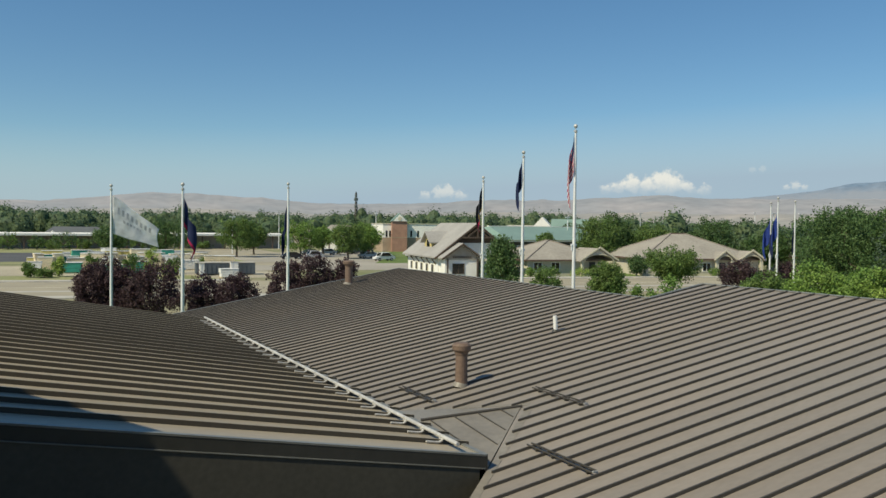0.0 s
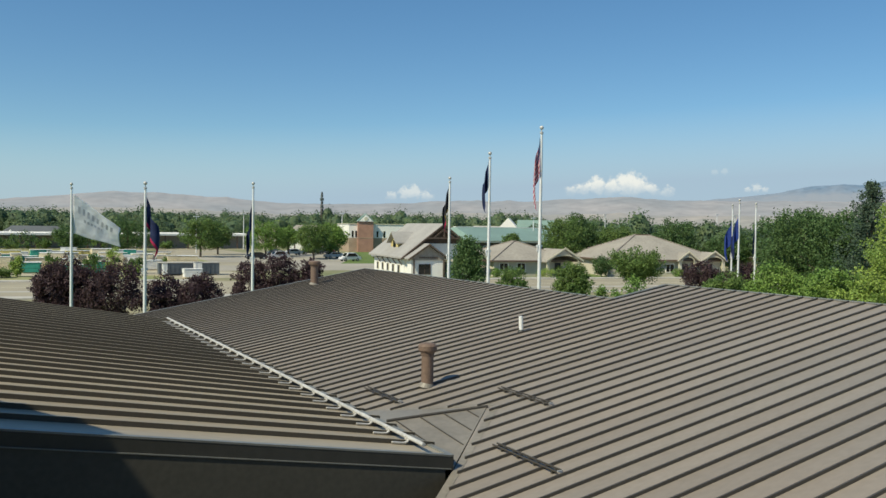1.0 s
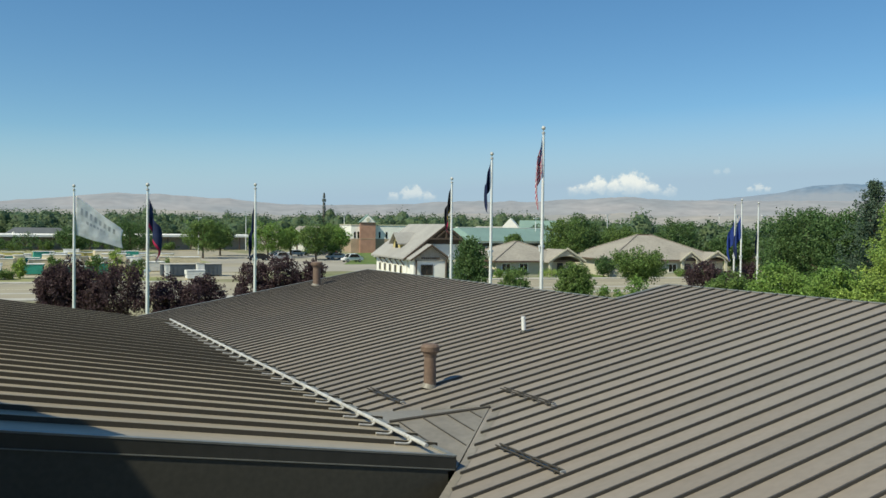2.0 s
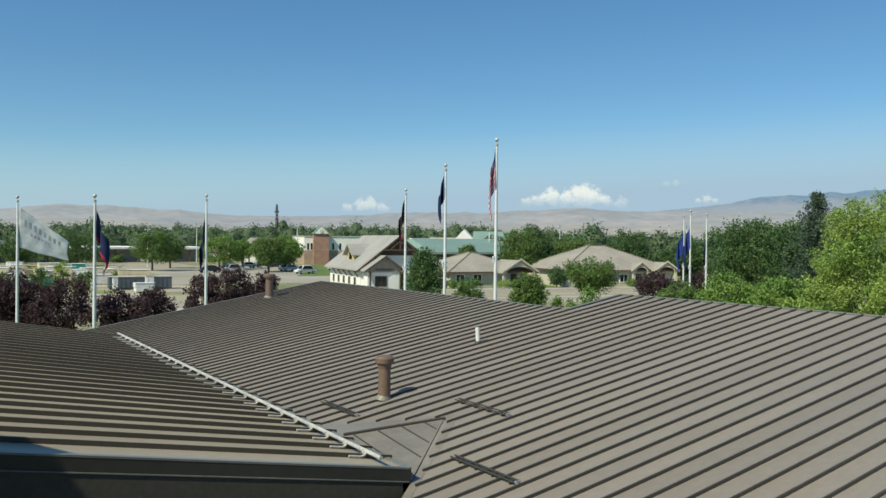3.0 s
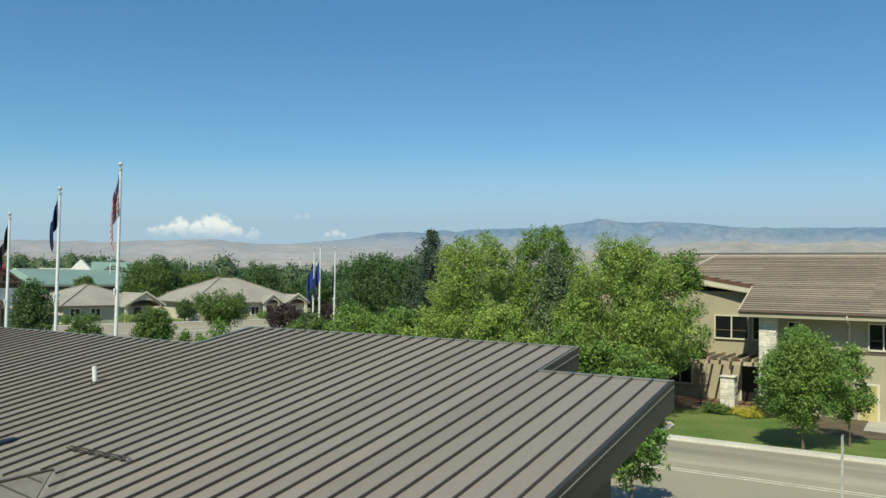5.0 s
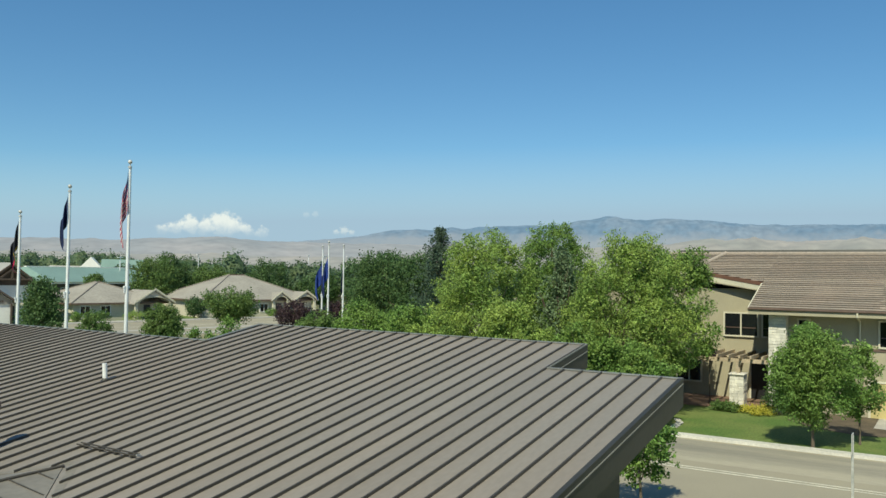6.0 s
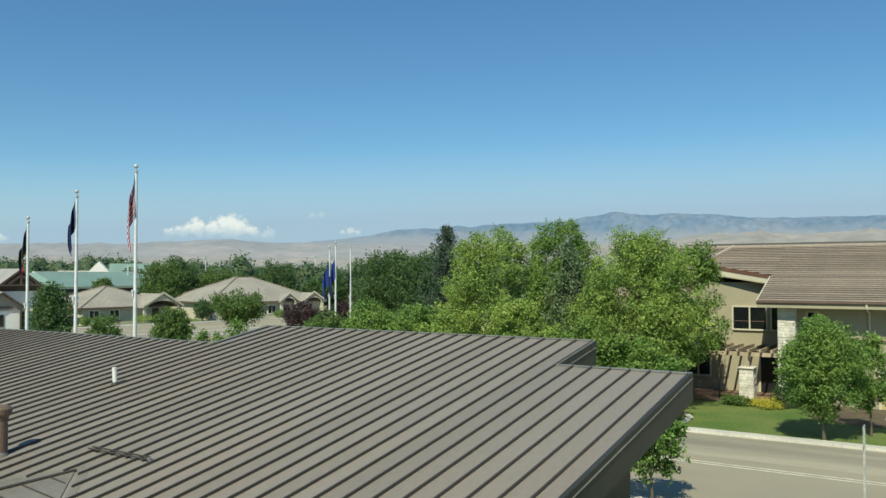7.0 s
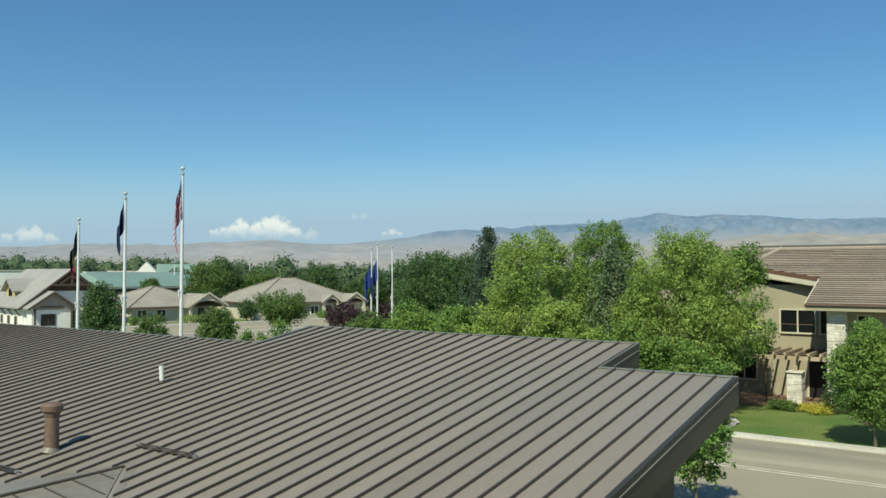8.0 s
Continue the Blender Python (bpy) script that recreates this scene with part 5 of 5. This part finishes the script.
# added grey sheet paints the shade on the white entry gable
part("entry_gable_shade", prism(bmesh.new(), [(55.7, 103.06, 2.55), (60.5, 103.06, 2.55), (60.5, 103.06, 2.95), (58.1, 103.06, 4.6), (55.7, 103.06, 2.95)], [(55.7, 103.13, 2.55), (60.5, 103.13, 2.55), (60.5, 103.13, 2.95), (58.1, 103.13, 4.6), (55.7, 103.13, 2.95)]), M_SHINGLE, gh, "grey panel standing for shade on the entry gable")
for (x0, z0), (x1, z1) in (((54.95, 2.62), (58.1, 4.8)), ((61.25, 2.62), (58.1, 4.8))):
    bm = bmesh.new()
    tube(bm, (x0, 102.55, z0), (x1, 102.55, z1), .14, .14, 4)
    part("timber", bm, M_DKBROWN, gh)
for x in (55.75, 60.25):
    part("porch_post", boxes((x, x + .2, 102.65, 102.85, 0, 2.7)), M_DKBROWN, gh)
part("entry_hood", boxes((60.3, 62.6, 103.6, 106, 2.35, 2.6)), M_CREAM, gh)
part("door", boxes((60.8, 61.9, 105.9, 105.995, 0, 2.2)), M_DOOR, gh)
for k in range(9):
    part("sign_bar", boxes((56.7 + k * .32, 56.92 + k * .32, 103.0, 103.05, 2.8, 3.05)), M_DKBROWN, gh)
window_y(gh, 56.8, 58.4, .6, 1.9, 103.2, M_DKBROWN)
window_y(gh, 63.4, 65.4, .8, 2.2, 106.0, M_DKBROWN)
for k in range(5):
    y = 108.0 + k * 2.9
    w = part("window", boxes((55.32, 55.39, y, y + 1.1, .5, 1.7)), M_CREAM, gh)
    part("pane", boxes((55.29, 55.318, y + .08, y + 1.02, .58, 1.62)), M_GLASS, w)
    bm = bmesh.new()
    tube(bm, (55.4, y - .9, 2.55), (54.7, y - .9, 2.55), .09, .09, 6)
    tube(bm, (55.38, y - .9, 1.7), (54.8, y - .9, 2.5), .08, .08, 6)
    part("bracket", bm, M_DKBROWN, gh)
dm = part("dormer", prism(bmesh.new(), [(56.3, 112.0, 3.6), (56.3, 116.0, 3.6), (56.3, 116.0, 5.0), (56.3, 114.0, 6.3), (56.3, 112.0, 5.0)], [(60.5, 112.0, 3.6), (60.5, 116.0, 3.6), (60.5, 116.0, 5.0), (60.5, 114.0, 6.3), (60.5, 112.0, 5.0)]), M_STUCCO_Y, gh, "yellow dormer")
bm = bmesh.new()
for a, b in (((111.5, 4.7), (114.0, 6.35)), ((116.5, 4.7), (114.0, 6.35))):
    prism(bm, [(55.7, a[0], a[1]), (60.6, a[0], a[1]), (60.6, b[0], b[1]), (55.7, b[0], b[1])], [(55.7, a[0], a[1] + .18), (60.6, a[0], a[1] + .18), (60.6, b[0], b[1] + .18), (55.7, b[0], b[1] + .18)])
part("dormer_roof", bm, M_GREYROOF, dm)
part("dormer_window", boxes((56.24, 56.29, 113.3, 114.7, 4.0, 5.2)), M_GLASS, dm)

# ---- the brick clock tower and its hall ----
hall = thing("brick_hall", "white and tan brick hall with a brick clock tower", "building")
hall.matrix_basis = pose(97.0, 211.8, 0, 0, 0, -14) @ pose(-96.2, -212, 0)
part("lower_wall", boxes((91.6, 116, 214.6, 236, 0, 4.0)), M_TANBRICK, hall)
part("upper_wall", boxes((91.6, 116, 214.6, 236, 4.0, 7.9)), M_WHITEW, hall)
part("parapet", boxes((91.4, 116.2, 214.4, 236.2, 7.9, 8.1)), M_CREAM, hall)
part("roof", boxes((92, 115.6, 215, 235.6, 7.7, 7.88)), M_CONC, hall)
for x in (92.4, 93.4, 99.6, 101.6):
    part("window", boxes((x, x + .5, 214.52, 214.6, 4.2, 6.0)), M_GLASS, hall)
tw = part("tower", boxes((94.0, 98.4, 213.2, 214.58, 0, 8.7)), M_BRICK, hall, "red brick clock tower")
part("band", boxes((93.95, 98.45, 213.15, 214.58, 3.9, 4.1)), M_TANBRICK, tw)
bm = bmesh.new()
prism(bm, [(93.7, 212.9, 8.7), (98.7, 212.9, 8.7), (96.2, 212.9, 11.0)], [(93.7, 215.2, 8.7), (98.7, 215.2, 8.7), (96.2, 215.2, 11.0)])
part("tower_roof", bm, M_GREENROOF, tw, "green metal roof")
bm = bmesh.new()
prism(bm, [(94.2, 212.82, 8.7), (98.2, 212.82, 8.7), (96.2, 212.82, 10.7)], [(94.2, 212.89, 8.7), (98.2, 212.89, 8.7), (96.2, 212.89, 10.7)])
part("tower_gable", bm, M_WHITEW, tw)
bm = bmesh.new()
tube(bm, (96.2, 212.80, 9.4), (96.2, 212.72, 9.4), .55, .55, 20)
part("clock_face", bm, M_CREAM, tw)

# ---- green-roofed hall, white-gabled building, long low shelter ----
gr = thing("green_roofed_hall", "long low hall with a green metal roof", "building")
part("wall", boxes((103, 133, 163, 186, 0, 4.3)), M_WALLDARK, gr)
part("trim_band", boxes((102.5, 133.5, 162.4, 162.6, 3.9, 4.35)), M_WHITEW, gr)
bm = bmesh.new()
prism(bm, [(102.2, 162, 4.35), (134, 162, 4.35), (134, 188, 4.35), (102.2, 188, 4.35)], [(104, 174.5, 7.5), (130, 174.5, 7.5), (130, 175.5, 7.5), (104, 175.5, 7.5)])
part("roof", bm, M_GREENROOF, gr)
part("ridge_cap", boxes((104, 130, 174.4, 175.6, 7.5, 7.66)), M_WHITEW, gr)
for k in range(6):
    window_y(gr, 105 + k * 4.6, 107.4 + k * 4.6, 1.0, 3.0, 163)
cu = thing("white_gabled_hall", "far white gabled hall with a green roof", "building")
cu.matrix_basis = pose(163.2, 237.8, 0, 0, 0, -38) @ Matrix.Diagonal((.95, .9, 1.02, 1)) @ pose(-161.3, -236, 0)
part("wall", prism(bmesh.new(), [(158, 236, 0), (164.6, 236, 0), (164.6, 236, 7.6), (161.3, 236, 10.9), (158, 236, 7.6)], [(158, 250, 0), (164.6, 250, 0), (164.6, 250, 7.6), (161.3, 250, 10.9), (158, 250, 7.6)]), M_WHITEW, cu)
bm = bmesh.new()
prism(bm, [(164.4, 237, 7.0), (180, 237, 7.0), (180, 249, 7.0), (164.4, 249, 7.0)], [(164.4, 243, 10.3), (178, 243, 10.3), (178, 243.2, 10.3), (164.4, 243.2, 10.3)])
part("roof", bm, M_GREENROOF, cu)
part("side_wall", boxes((164.6, 179, 238, 248, 0, 7.0)), M_BEIGE, cu)
sh = thing("flat_roofed_hall", "far low dark building behind the green roof", "building")
part("wall", boxes((128, 172, 205, 222, 0, 7.2)), M_SHINGLE, sh)
part("parapet", boxes((127.8, 172.2, 204.8, 222.2, 7.2, 7.6)), M_GUTTER, sh)


def long_shed(x0, x1, y0, y1, z, label):
    s = thing("long_shelter", label, "building")
    part("roof", prism(bmesh.new(), [(x0, y0, z - .45), (x1, y0, z - .45), (x1, y1, z - .15), (x0, y1, z - .15)], [(x0, y0, z - .2), (x1, y0, z - .2), (x1, y1, z + .1), (x0, y1, z + .1)]), M_WHITEW, s)
    part("roof_edge", boxes((x0 - .1, x1 + .1, y0 - .1, y0, z - .72, z - .15)), M_WHITEW, s)
    part("rear_wall", boxes((x0 + .5, x1 - .5, y1 - 3.4, y1 - 3.0, 0, z - .46)), M_GREYROOF, s)
    x = x0 + 1
    while x < x1:
        part("post", boxes((x, x + .35, y0 + .3, y0 + .65, 0, z - .25)), M_GUTTER, s)
        x += 6.5
    return s


long_shed(-25, 38, 247, 256, 4.3, "long low open-fronted shelter with a white roof edge")
long_shed(41, 57, 245, 254, 4.5, "long low open-fronted shelter with a white roof edge")
long_shed(62, 74, 245, 254, 4.5, "low open-fronted shelter with a white roof edge")
long_shed(82, 93, 232, 240, 6.0, "far low building with a white flat roof")
dh = thing("dark_roofed_house", "far house with a long dark grey hip roof", "house")
part("wall", boxes((8, 27, 285, 297, 0, 2.8)), M_TANBRICK, dh)
part("roof", prism(bmesh.new(), [(7, 283, 2.8), (28, 283, 2.8), (28, 299, 2.8), (7, 299, 2.8)], [(11, 290.5, 5.9), (24, 290.5, 5.9), (24, 291.5, 5.9), (11, 291.5, 5.9)]), M_DARKROOF, dh)
part("gable", prism(bmesh.new(), [(9, 282, 2.8), (12, 282, 2.8), (10.5, 282, 4.6)], [(9, 290, 2.8), (12, 290, 2.8), (10.5, 290, 4.6)]), M_WHITEW, dh)

# ---- yard over the avenue ----
flat("car_park", [[(32, 128), (88, 118), (104, 205), (44, 212)]], .016, M_LOT, "grey asphalt car park", "car park")
flat("yard", [[(-40, 114), (34, 110), (36, 150), (-40, 150)]], .014, material("yard_dirt", (0.46, 0.41, 0.30), .95, .3, 3, .1, .3), "bare tan dirt yard", "yard")
flat("lawn", [[(-40, 160), (40, 158), (44, 240), (-40, 240)], [(-40, 120), (24, 108), (22, 118), (-40, 131)]], .018, M_FIELD, "green and yellowing grass field", "grass")
flat("lawn", [[(84, 190), (112, 186), (116, 213), (92, 213)], [(62, 147), (76, 145), (111, 185.8), (84.5, 189.6)], [(60, 96), (124, 84), (132, 100), (62, 112)]], .018, M_GRASS, "green lawn round the buildings", "grass")
flat("storage_lot", [[(-40, 168), (5, 166), (8, 214), (-40, 222)]], .022, material("dark_asphalt", (0.10, 0.10, 0.10), .9, .25, 4, .1), "dark asphalt lot beside the field", "car park")
flat("gravel_drive", [[(34, 196), (60, 190), (62, 232), (46, 238)], [(26, 146), (46, 143), (50, 156), (28, 158)]], .023, M_ROAD, "pale gravel drive beside the trees", "drive")
M_TEAL = material("teal_wrap", (0.04, 0.30, 0.22), .6, .2, 3, .5)
M_LUMBER = material("pale_lumber", (0.76, 0.65, 0.44), .8, .2, 5, .6)
M_WRAP = material("white_wrap", (0.82, 0.81, 0.77), .6, .15, 4, .6)
M_YELLOW = material("yellow_wrap", (0.66, 0.56, 0.20), .6, .15, 4, .6)
M_SLATE = material("slate_container", (0.10, 0.12, 0.14), .7, .2, 3, .5)


def lumber_stack(x, y, w, d, h, mat, label, rng):
    s = thing("lumber_stack", label, "lumber stack", (x, y, .014), rng.uniform(-12, 6), group="building supplies in the yard")
    for yy in (.2, d - .4):
        part("skid", boxes((0, w, yy, yy + .2, 0, .12)), M_LUMBER, s)
    z = .12
    while z < h - .05:
        hh = min(.55, h - z)
        o = rng.uniform(-.1, .1)
        part("pack", boxes((o, w + o, 0, d, z + .015, z + hh), bevel=.03), mat, s)
        z += hh
    part("wrap_top", boxes((-.05, w + .05, -.05, d + .05, z + .004, z + .05)), M_WRAP, s)
    return s


rr = random.Random(8)
for x, y, w, d, h, m, lab in ((6.0, 127, 2.4, 2.4, 1.5, M_TEAL, "white-topped teal supply stack"), (9.6, 124, 4.6, 2.4, 1.3, M_TEAL, "low teal supply stack"), (10, 128.5, 3.4, 2.4, 1.9, M_LUMBER, "pale lumber stack under wrap"), (14.8, 127, 2.2, 2.4, 2.3, M_LUMBER, "pale lumber stack under wrap"), (14.6, 124, 2.6, 2.2, 1.7, M_TEAL, "low teal supply stack"), (8.6, 133, 3.2, 2.6, 2.6, M_LUMBER, "pale lumber stack under wrap"), (18.4, 134, 4.2, 2.2, 2.2, M_WRAP, "white wrapped supply stack"), (16.6, 140, 3.0, 2.4, 3.0, M_LUMBER, "pale lumber stack under wrap"), (22.6, 131, 3.6, 2.4, 1.5, M_WRAP, "white wrapped supply stack"), (27.5, 136, 4.6, 2.4, 2.0, M_LUMBER, "pale lumber stack under wrap"), (22, 140, 3.2, 2.4, 2.0, M_WRAP, "white wrapped supply stack"), (1.6, 132, 3.0, 2.4, 1.0, M_WRAP, "white wrapped supply stack"), (3.4, 139, 6, 2.4, 1.2, M_WRAP, "white wrapped supply stack"), (24.4, 110.6, 2.4, 1.6, 1.2, M_WRAP, "white wrapped supply stack")):
    lumber_stack(x, y, w, d, h, m, lab, rr)


for k in range(46):
    m, lab = ((M_WRAP, "small white wrapped supply stack"), (M_LUMBER, "small pale lumber stack"), (M_LUMBER, "small pale lumber stack"), (M_TEAL, "small teal wrapped supply stack"), (M_YELLOW, "small yellow wrapped lumber stack"))[k % 5]
    lumber_stack(1.5 + (k * 7.3) % 25, 128.0 + (k * 4.7) % 24, rr.uniform(1.2, 3.6), rr.uniform(.9, 1.8), rr.uniform(1.0, 2.9), m, lab, rr)


def container(x, y, w, d, h, mat, label, turn=0):
    c = thing("container", label, "container", (x, y, .014), turn)
    part("body", boxes((0, w, 0, d, .15, h), bevel=.04), mat, c)
    for k in range(int(w / .6)):
        part("rib", boxes((.2 + k * .6, .32 + k * .6, -.05, 0.001, .3, h - .15)), mat, c)
    part("roof_edge", boxes((-.03, w + .03, -.06, d + .03, h + .002, h + .1)), M_CONC, c)
    for x0 in (.3, w - .7):
        part("skid", boxes((x0, x0 + .4, .1, d - .1, 0, .15)), M_GUTTER, c)
    return c


container(22.5, 117.8, 8.2, 2.6, 1.7, M_SLATE, "dark slate-grey storage container", -7)
container(22.7, 116.4, .7, .6, 1.7, M_WRAP, "white steel box beside the container", -7)
container(26.8, 115.6, 1.1, .7, 1.9, M_WRAP, "white steel box before the container", -7)


# ---- cars ----
M_TYRE = material("tyre_rubber", (0.02, 0.02, 0.02), .85, .2, 9, 2)


def car(x, y, turn, paint, label, tall=1.45, long=4.6):
    c = thing("car", label, "car", (x, y, .03), turn, group="parked cars")
    prof = [(0, .35), (.02, .75), (.9, .92), (1.45, tall - .05), (3.2, tall), (4.0, 1.02), (long - .05, .9), (long, .35)]
    bm = bmesh.new()
    prism(bm, [(px, -.85, pz) for px, pz in prof], [(px, .85, pz) for px, pz in prof])
    bmesh.ops.bevel(bm, geom=bm.edges[:], offset=.07, segments=2, affect="EDGES")
    part("body", bm, paint, c)
    for s in (-1, 1):
        part("side_window", prism(bmesh.new(), [(1.15, s * .856, .95), (3.75, s * .856, .98), (3.1, s * .856, tall - .1), (1.55, s * .856, tall - .13)], [(1.15, s * .872, .95), (3.75, s * .872, .98), (3.1, s * .872, tall - .1), (1.55, s * .872, tall - .13)]), M_GLASS, c)
        for wx in (.85, long - .95):
            bm = bmesh.new()
            tube(bm, (wx, s * .70, .31), (wx, s * .90, .31), .32, .32, 16)
            w = part("wheel", bm, M_TYRE, c)
            bm = bmesh.new()
            tube(bm, (wx, s * .86, .31), (wx, s * .915, .31), .19, .17, 12)
            part("rim", bm, M_GALV, w)
    part("windscreen", prism(bmesh.new(), [(.97, -.7, .955), (.97, .7, .955), (1.40, .62, tall - .1), (1.40, -.62, tall - .1)], [(.93, -.7, .975), (.93, .7, .975), (1.36, .62, tall - .08), (1.36, -.62, tall - .08)]), M_GLASS, c)
    for s in (-.68, .45):
        part("headlight", boxes((-.02, .04, s, s + .24, .62, .74)), M_WRAP, c)
    return c


PAINTS = [material("car_paint", col, .25, .05, 2, .5) for col in ((.55, .55, .56), (.03, .03, .035), (.10, .11, .13), (.75, .75, .74), (.25, .03, .03), (.05, .08, .16), (.35, .36, .37))]
WORD = ("silver", "black", "dark grey", "white", "dark red", "dark blue", "grey")
rr = random.Random(4)
spots = [(49.5, 168, 5), (55, 170, 4), (66, 192, 6), (71.5, 195, 4), (68, 170.5, 8), (66, 157, 6), (84, 211, 85), (87.2, 210, 85), (78, 200, 10), (76, 196, 12), (80, 171, 5), (61, 190, 6)]
for x, y, a in spots:
    k = rr.randrange(len(PAINTS))
    car(x, y, a, PAINTS[k], WORD[k] + " car parked in the car park", rr.choice((1.42, 1.5, 1.75)))

# ---- poles and masts far off ----
M_MAST = material("mast_grey_green", (0.13, 0.16, 0.15), .8, .3, 2, .4)
mast = thing("radio_mast", "far dark lattice mast above the trees", "mast", (117.3, 297.7, 0))
for k in range(3):
    a = 2 * math.pi * k / 3
    bm = bmesh.new()
    tube(bm, (.9 * math.cos(a), .9 * math.sin(a), 0), (.35 * math.cos(a), .35 * math.sin(a), 20), .12, .09, 6)
    part("leg", bm, M_GUTTER, mast)
for z, w in ((11.4, .28), (12.8, .34), (14.2, .5), (15.6, .36), (17.0, .62), (18.3, .40), (19.4, .22)):
    part("antenna_ring", boxes((-w, w, -w, w, z, z + 1.1), bevel=.1), M_MAST, mast)
for x, y, h in ((70, 240, 10.5), (98, 232, 11), (148, 226, 11.5), (171, 196, 12), (126, 172, 10), (196, 158, 12), (214, 190, 13), (150, 128, 11), (48, 205, 9)):
    p = thing("light_pole", "slim pale light pole far off", "light pole", (x, y, 0), group="light poles")
    bm = bmesh.new()
    tube(bm, (0, 0, 0), (0, 0, h), .14, .09, 8)
    part("shaft", bm, M_POLE, p)
    part("lamp_head", boxes((-.7, .7, -.2, .2, h, h + .18)), M_POLE, p)
for x, y in ((74.5, 118.5), (79, 126), (86, 140), (63, 101.2)):
    p = thing("lamp_post", "short lamp post by the car park", "lamp post", (x, y, 0), group="lamp posts")
    bm = bmesh.new()
    tube(bm, (0, 0, 0), (0, 0, 3.2), .07, .05, 8)
    part("shaft", bm, M_TRIM, p)
    bm = bmesh.new()
    ball(bm, (0, 0, 3.4), .24)
    part("globe", bm, M_WRAP, p, smooth=True)
# small far roofs among the trees
rng = np.random.default_rng(17)
for k, (az, d) in enumerate(((9, 330), (14, 360), (17.5, 300), (24, 340), (26, 420), (30, 380), (37.5, 330), (41, 300), (43, 360), (46.6, 240), (47.6, 250), (49, 300), (33, 300), (20.5, 250))):
    x, y = d * math.sin(radians(az)), d * math.cos(radians(az))
    w = float(rng.uniform(8, 14))
    f = thing("far_house", "far pale house among the trees", "house", (x, y, 0), -az, group="far houses")
    z = float(rng.uniform(5.0, 6.2))
    part("wall", boxes((-w / 2, w / 2, 0, 8, 0, z)), M_WHITEW if k % 2 else M_BEIGE, f)
    part("roof", prism(bmesh.new(), [(-w / 2 - .5, -.5, z), (w / 2 + .5, -.5, z), (w / 2 + .5, 8.5, z), (-w / 2 - .5, 8.5, z)], [(-w / 2 + 2, 3.9, z + 2.2), (w / 2 - 2, 3.9, z + 2.2), (w / 2 - 2, 4.1, z + 2.2), (-w / 2 + 2, 4.1, z + 2.2)]), M_SHINGLE if k % 3 else M_CONC, f)
    for j in (-.3, .1):
        part("window", boxes((w * j, w * j + 1.4, -.06, 0, z - 2.2, z - .9)), M_GLASS, f)

# ---- black railing on the near lawn ----
M_IRON = material("black_iron", (0.015, 0.015, 0.016), .5, .2, 9, 1)


def railing(p, q, label):
    """A picket railing from p to q, both on the ground."""
    p, q = Vector(p), Vector(q)
    long = (q - p).length
    f = thing("iron_fence", label, "fence", tuple(p), math.degrees(math.atan2(q.y - p.y, q.x - p.x)))
    for x in np.arange(0, long + .01, long / max(1, round(long / 2.2))):
        part("post", boxes((x - .035, x + .035, -.035, .035, 0, 1.32), bevel=.008), M_IRON, f)
    for z in (.15, .98, 1.18):
        part("rail", boxes((0, long, -.018, .018, z, z + .035)), M_IRON, f)
    pick = boxes((-.009, .009, -.009, .009, .186, 1.178))
    first = part("picket", pick, M_IRON, f)
    x = .11
    first.location.x = x
    while x < long - .2:
        x += .11
        o = new("picket", first.data)
        o.parent = f
        o.location.x = x
    return f


railing((22.0, 5.2, 0), (22.0, -8.0, 0), "black iron picket fence on the lawn")
railing((15.6, 5.2, 0), (21.95, 5.2, 0), "black iron picket fence from wall to lawn")
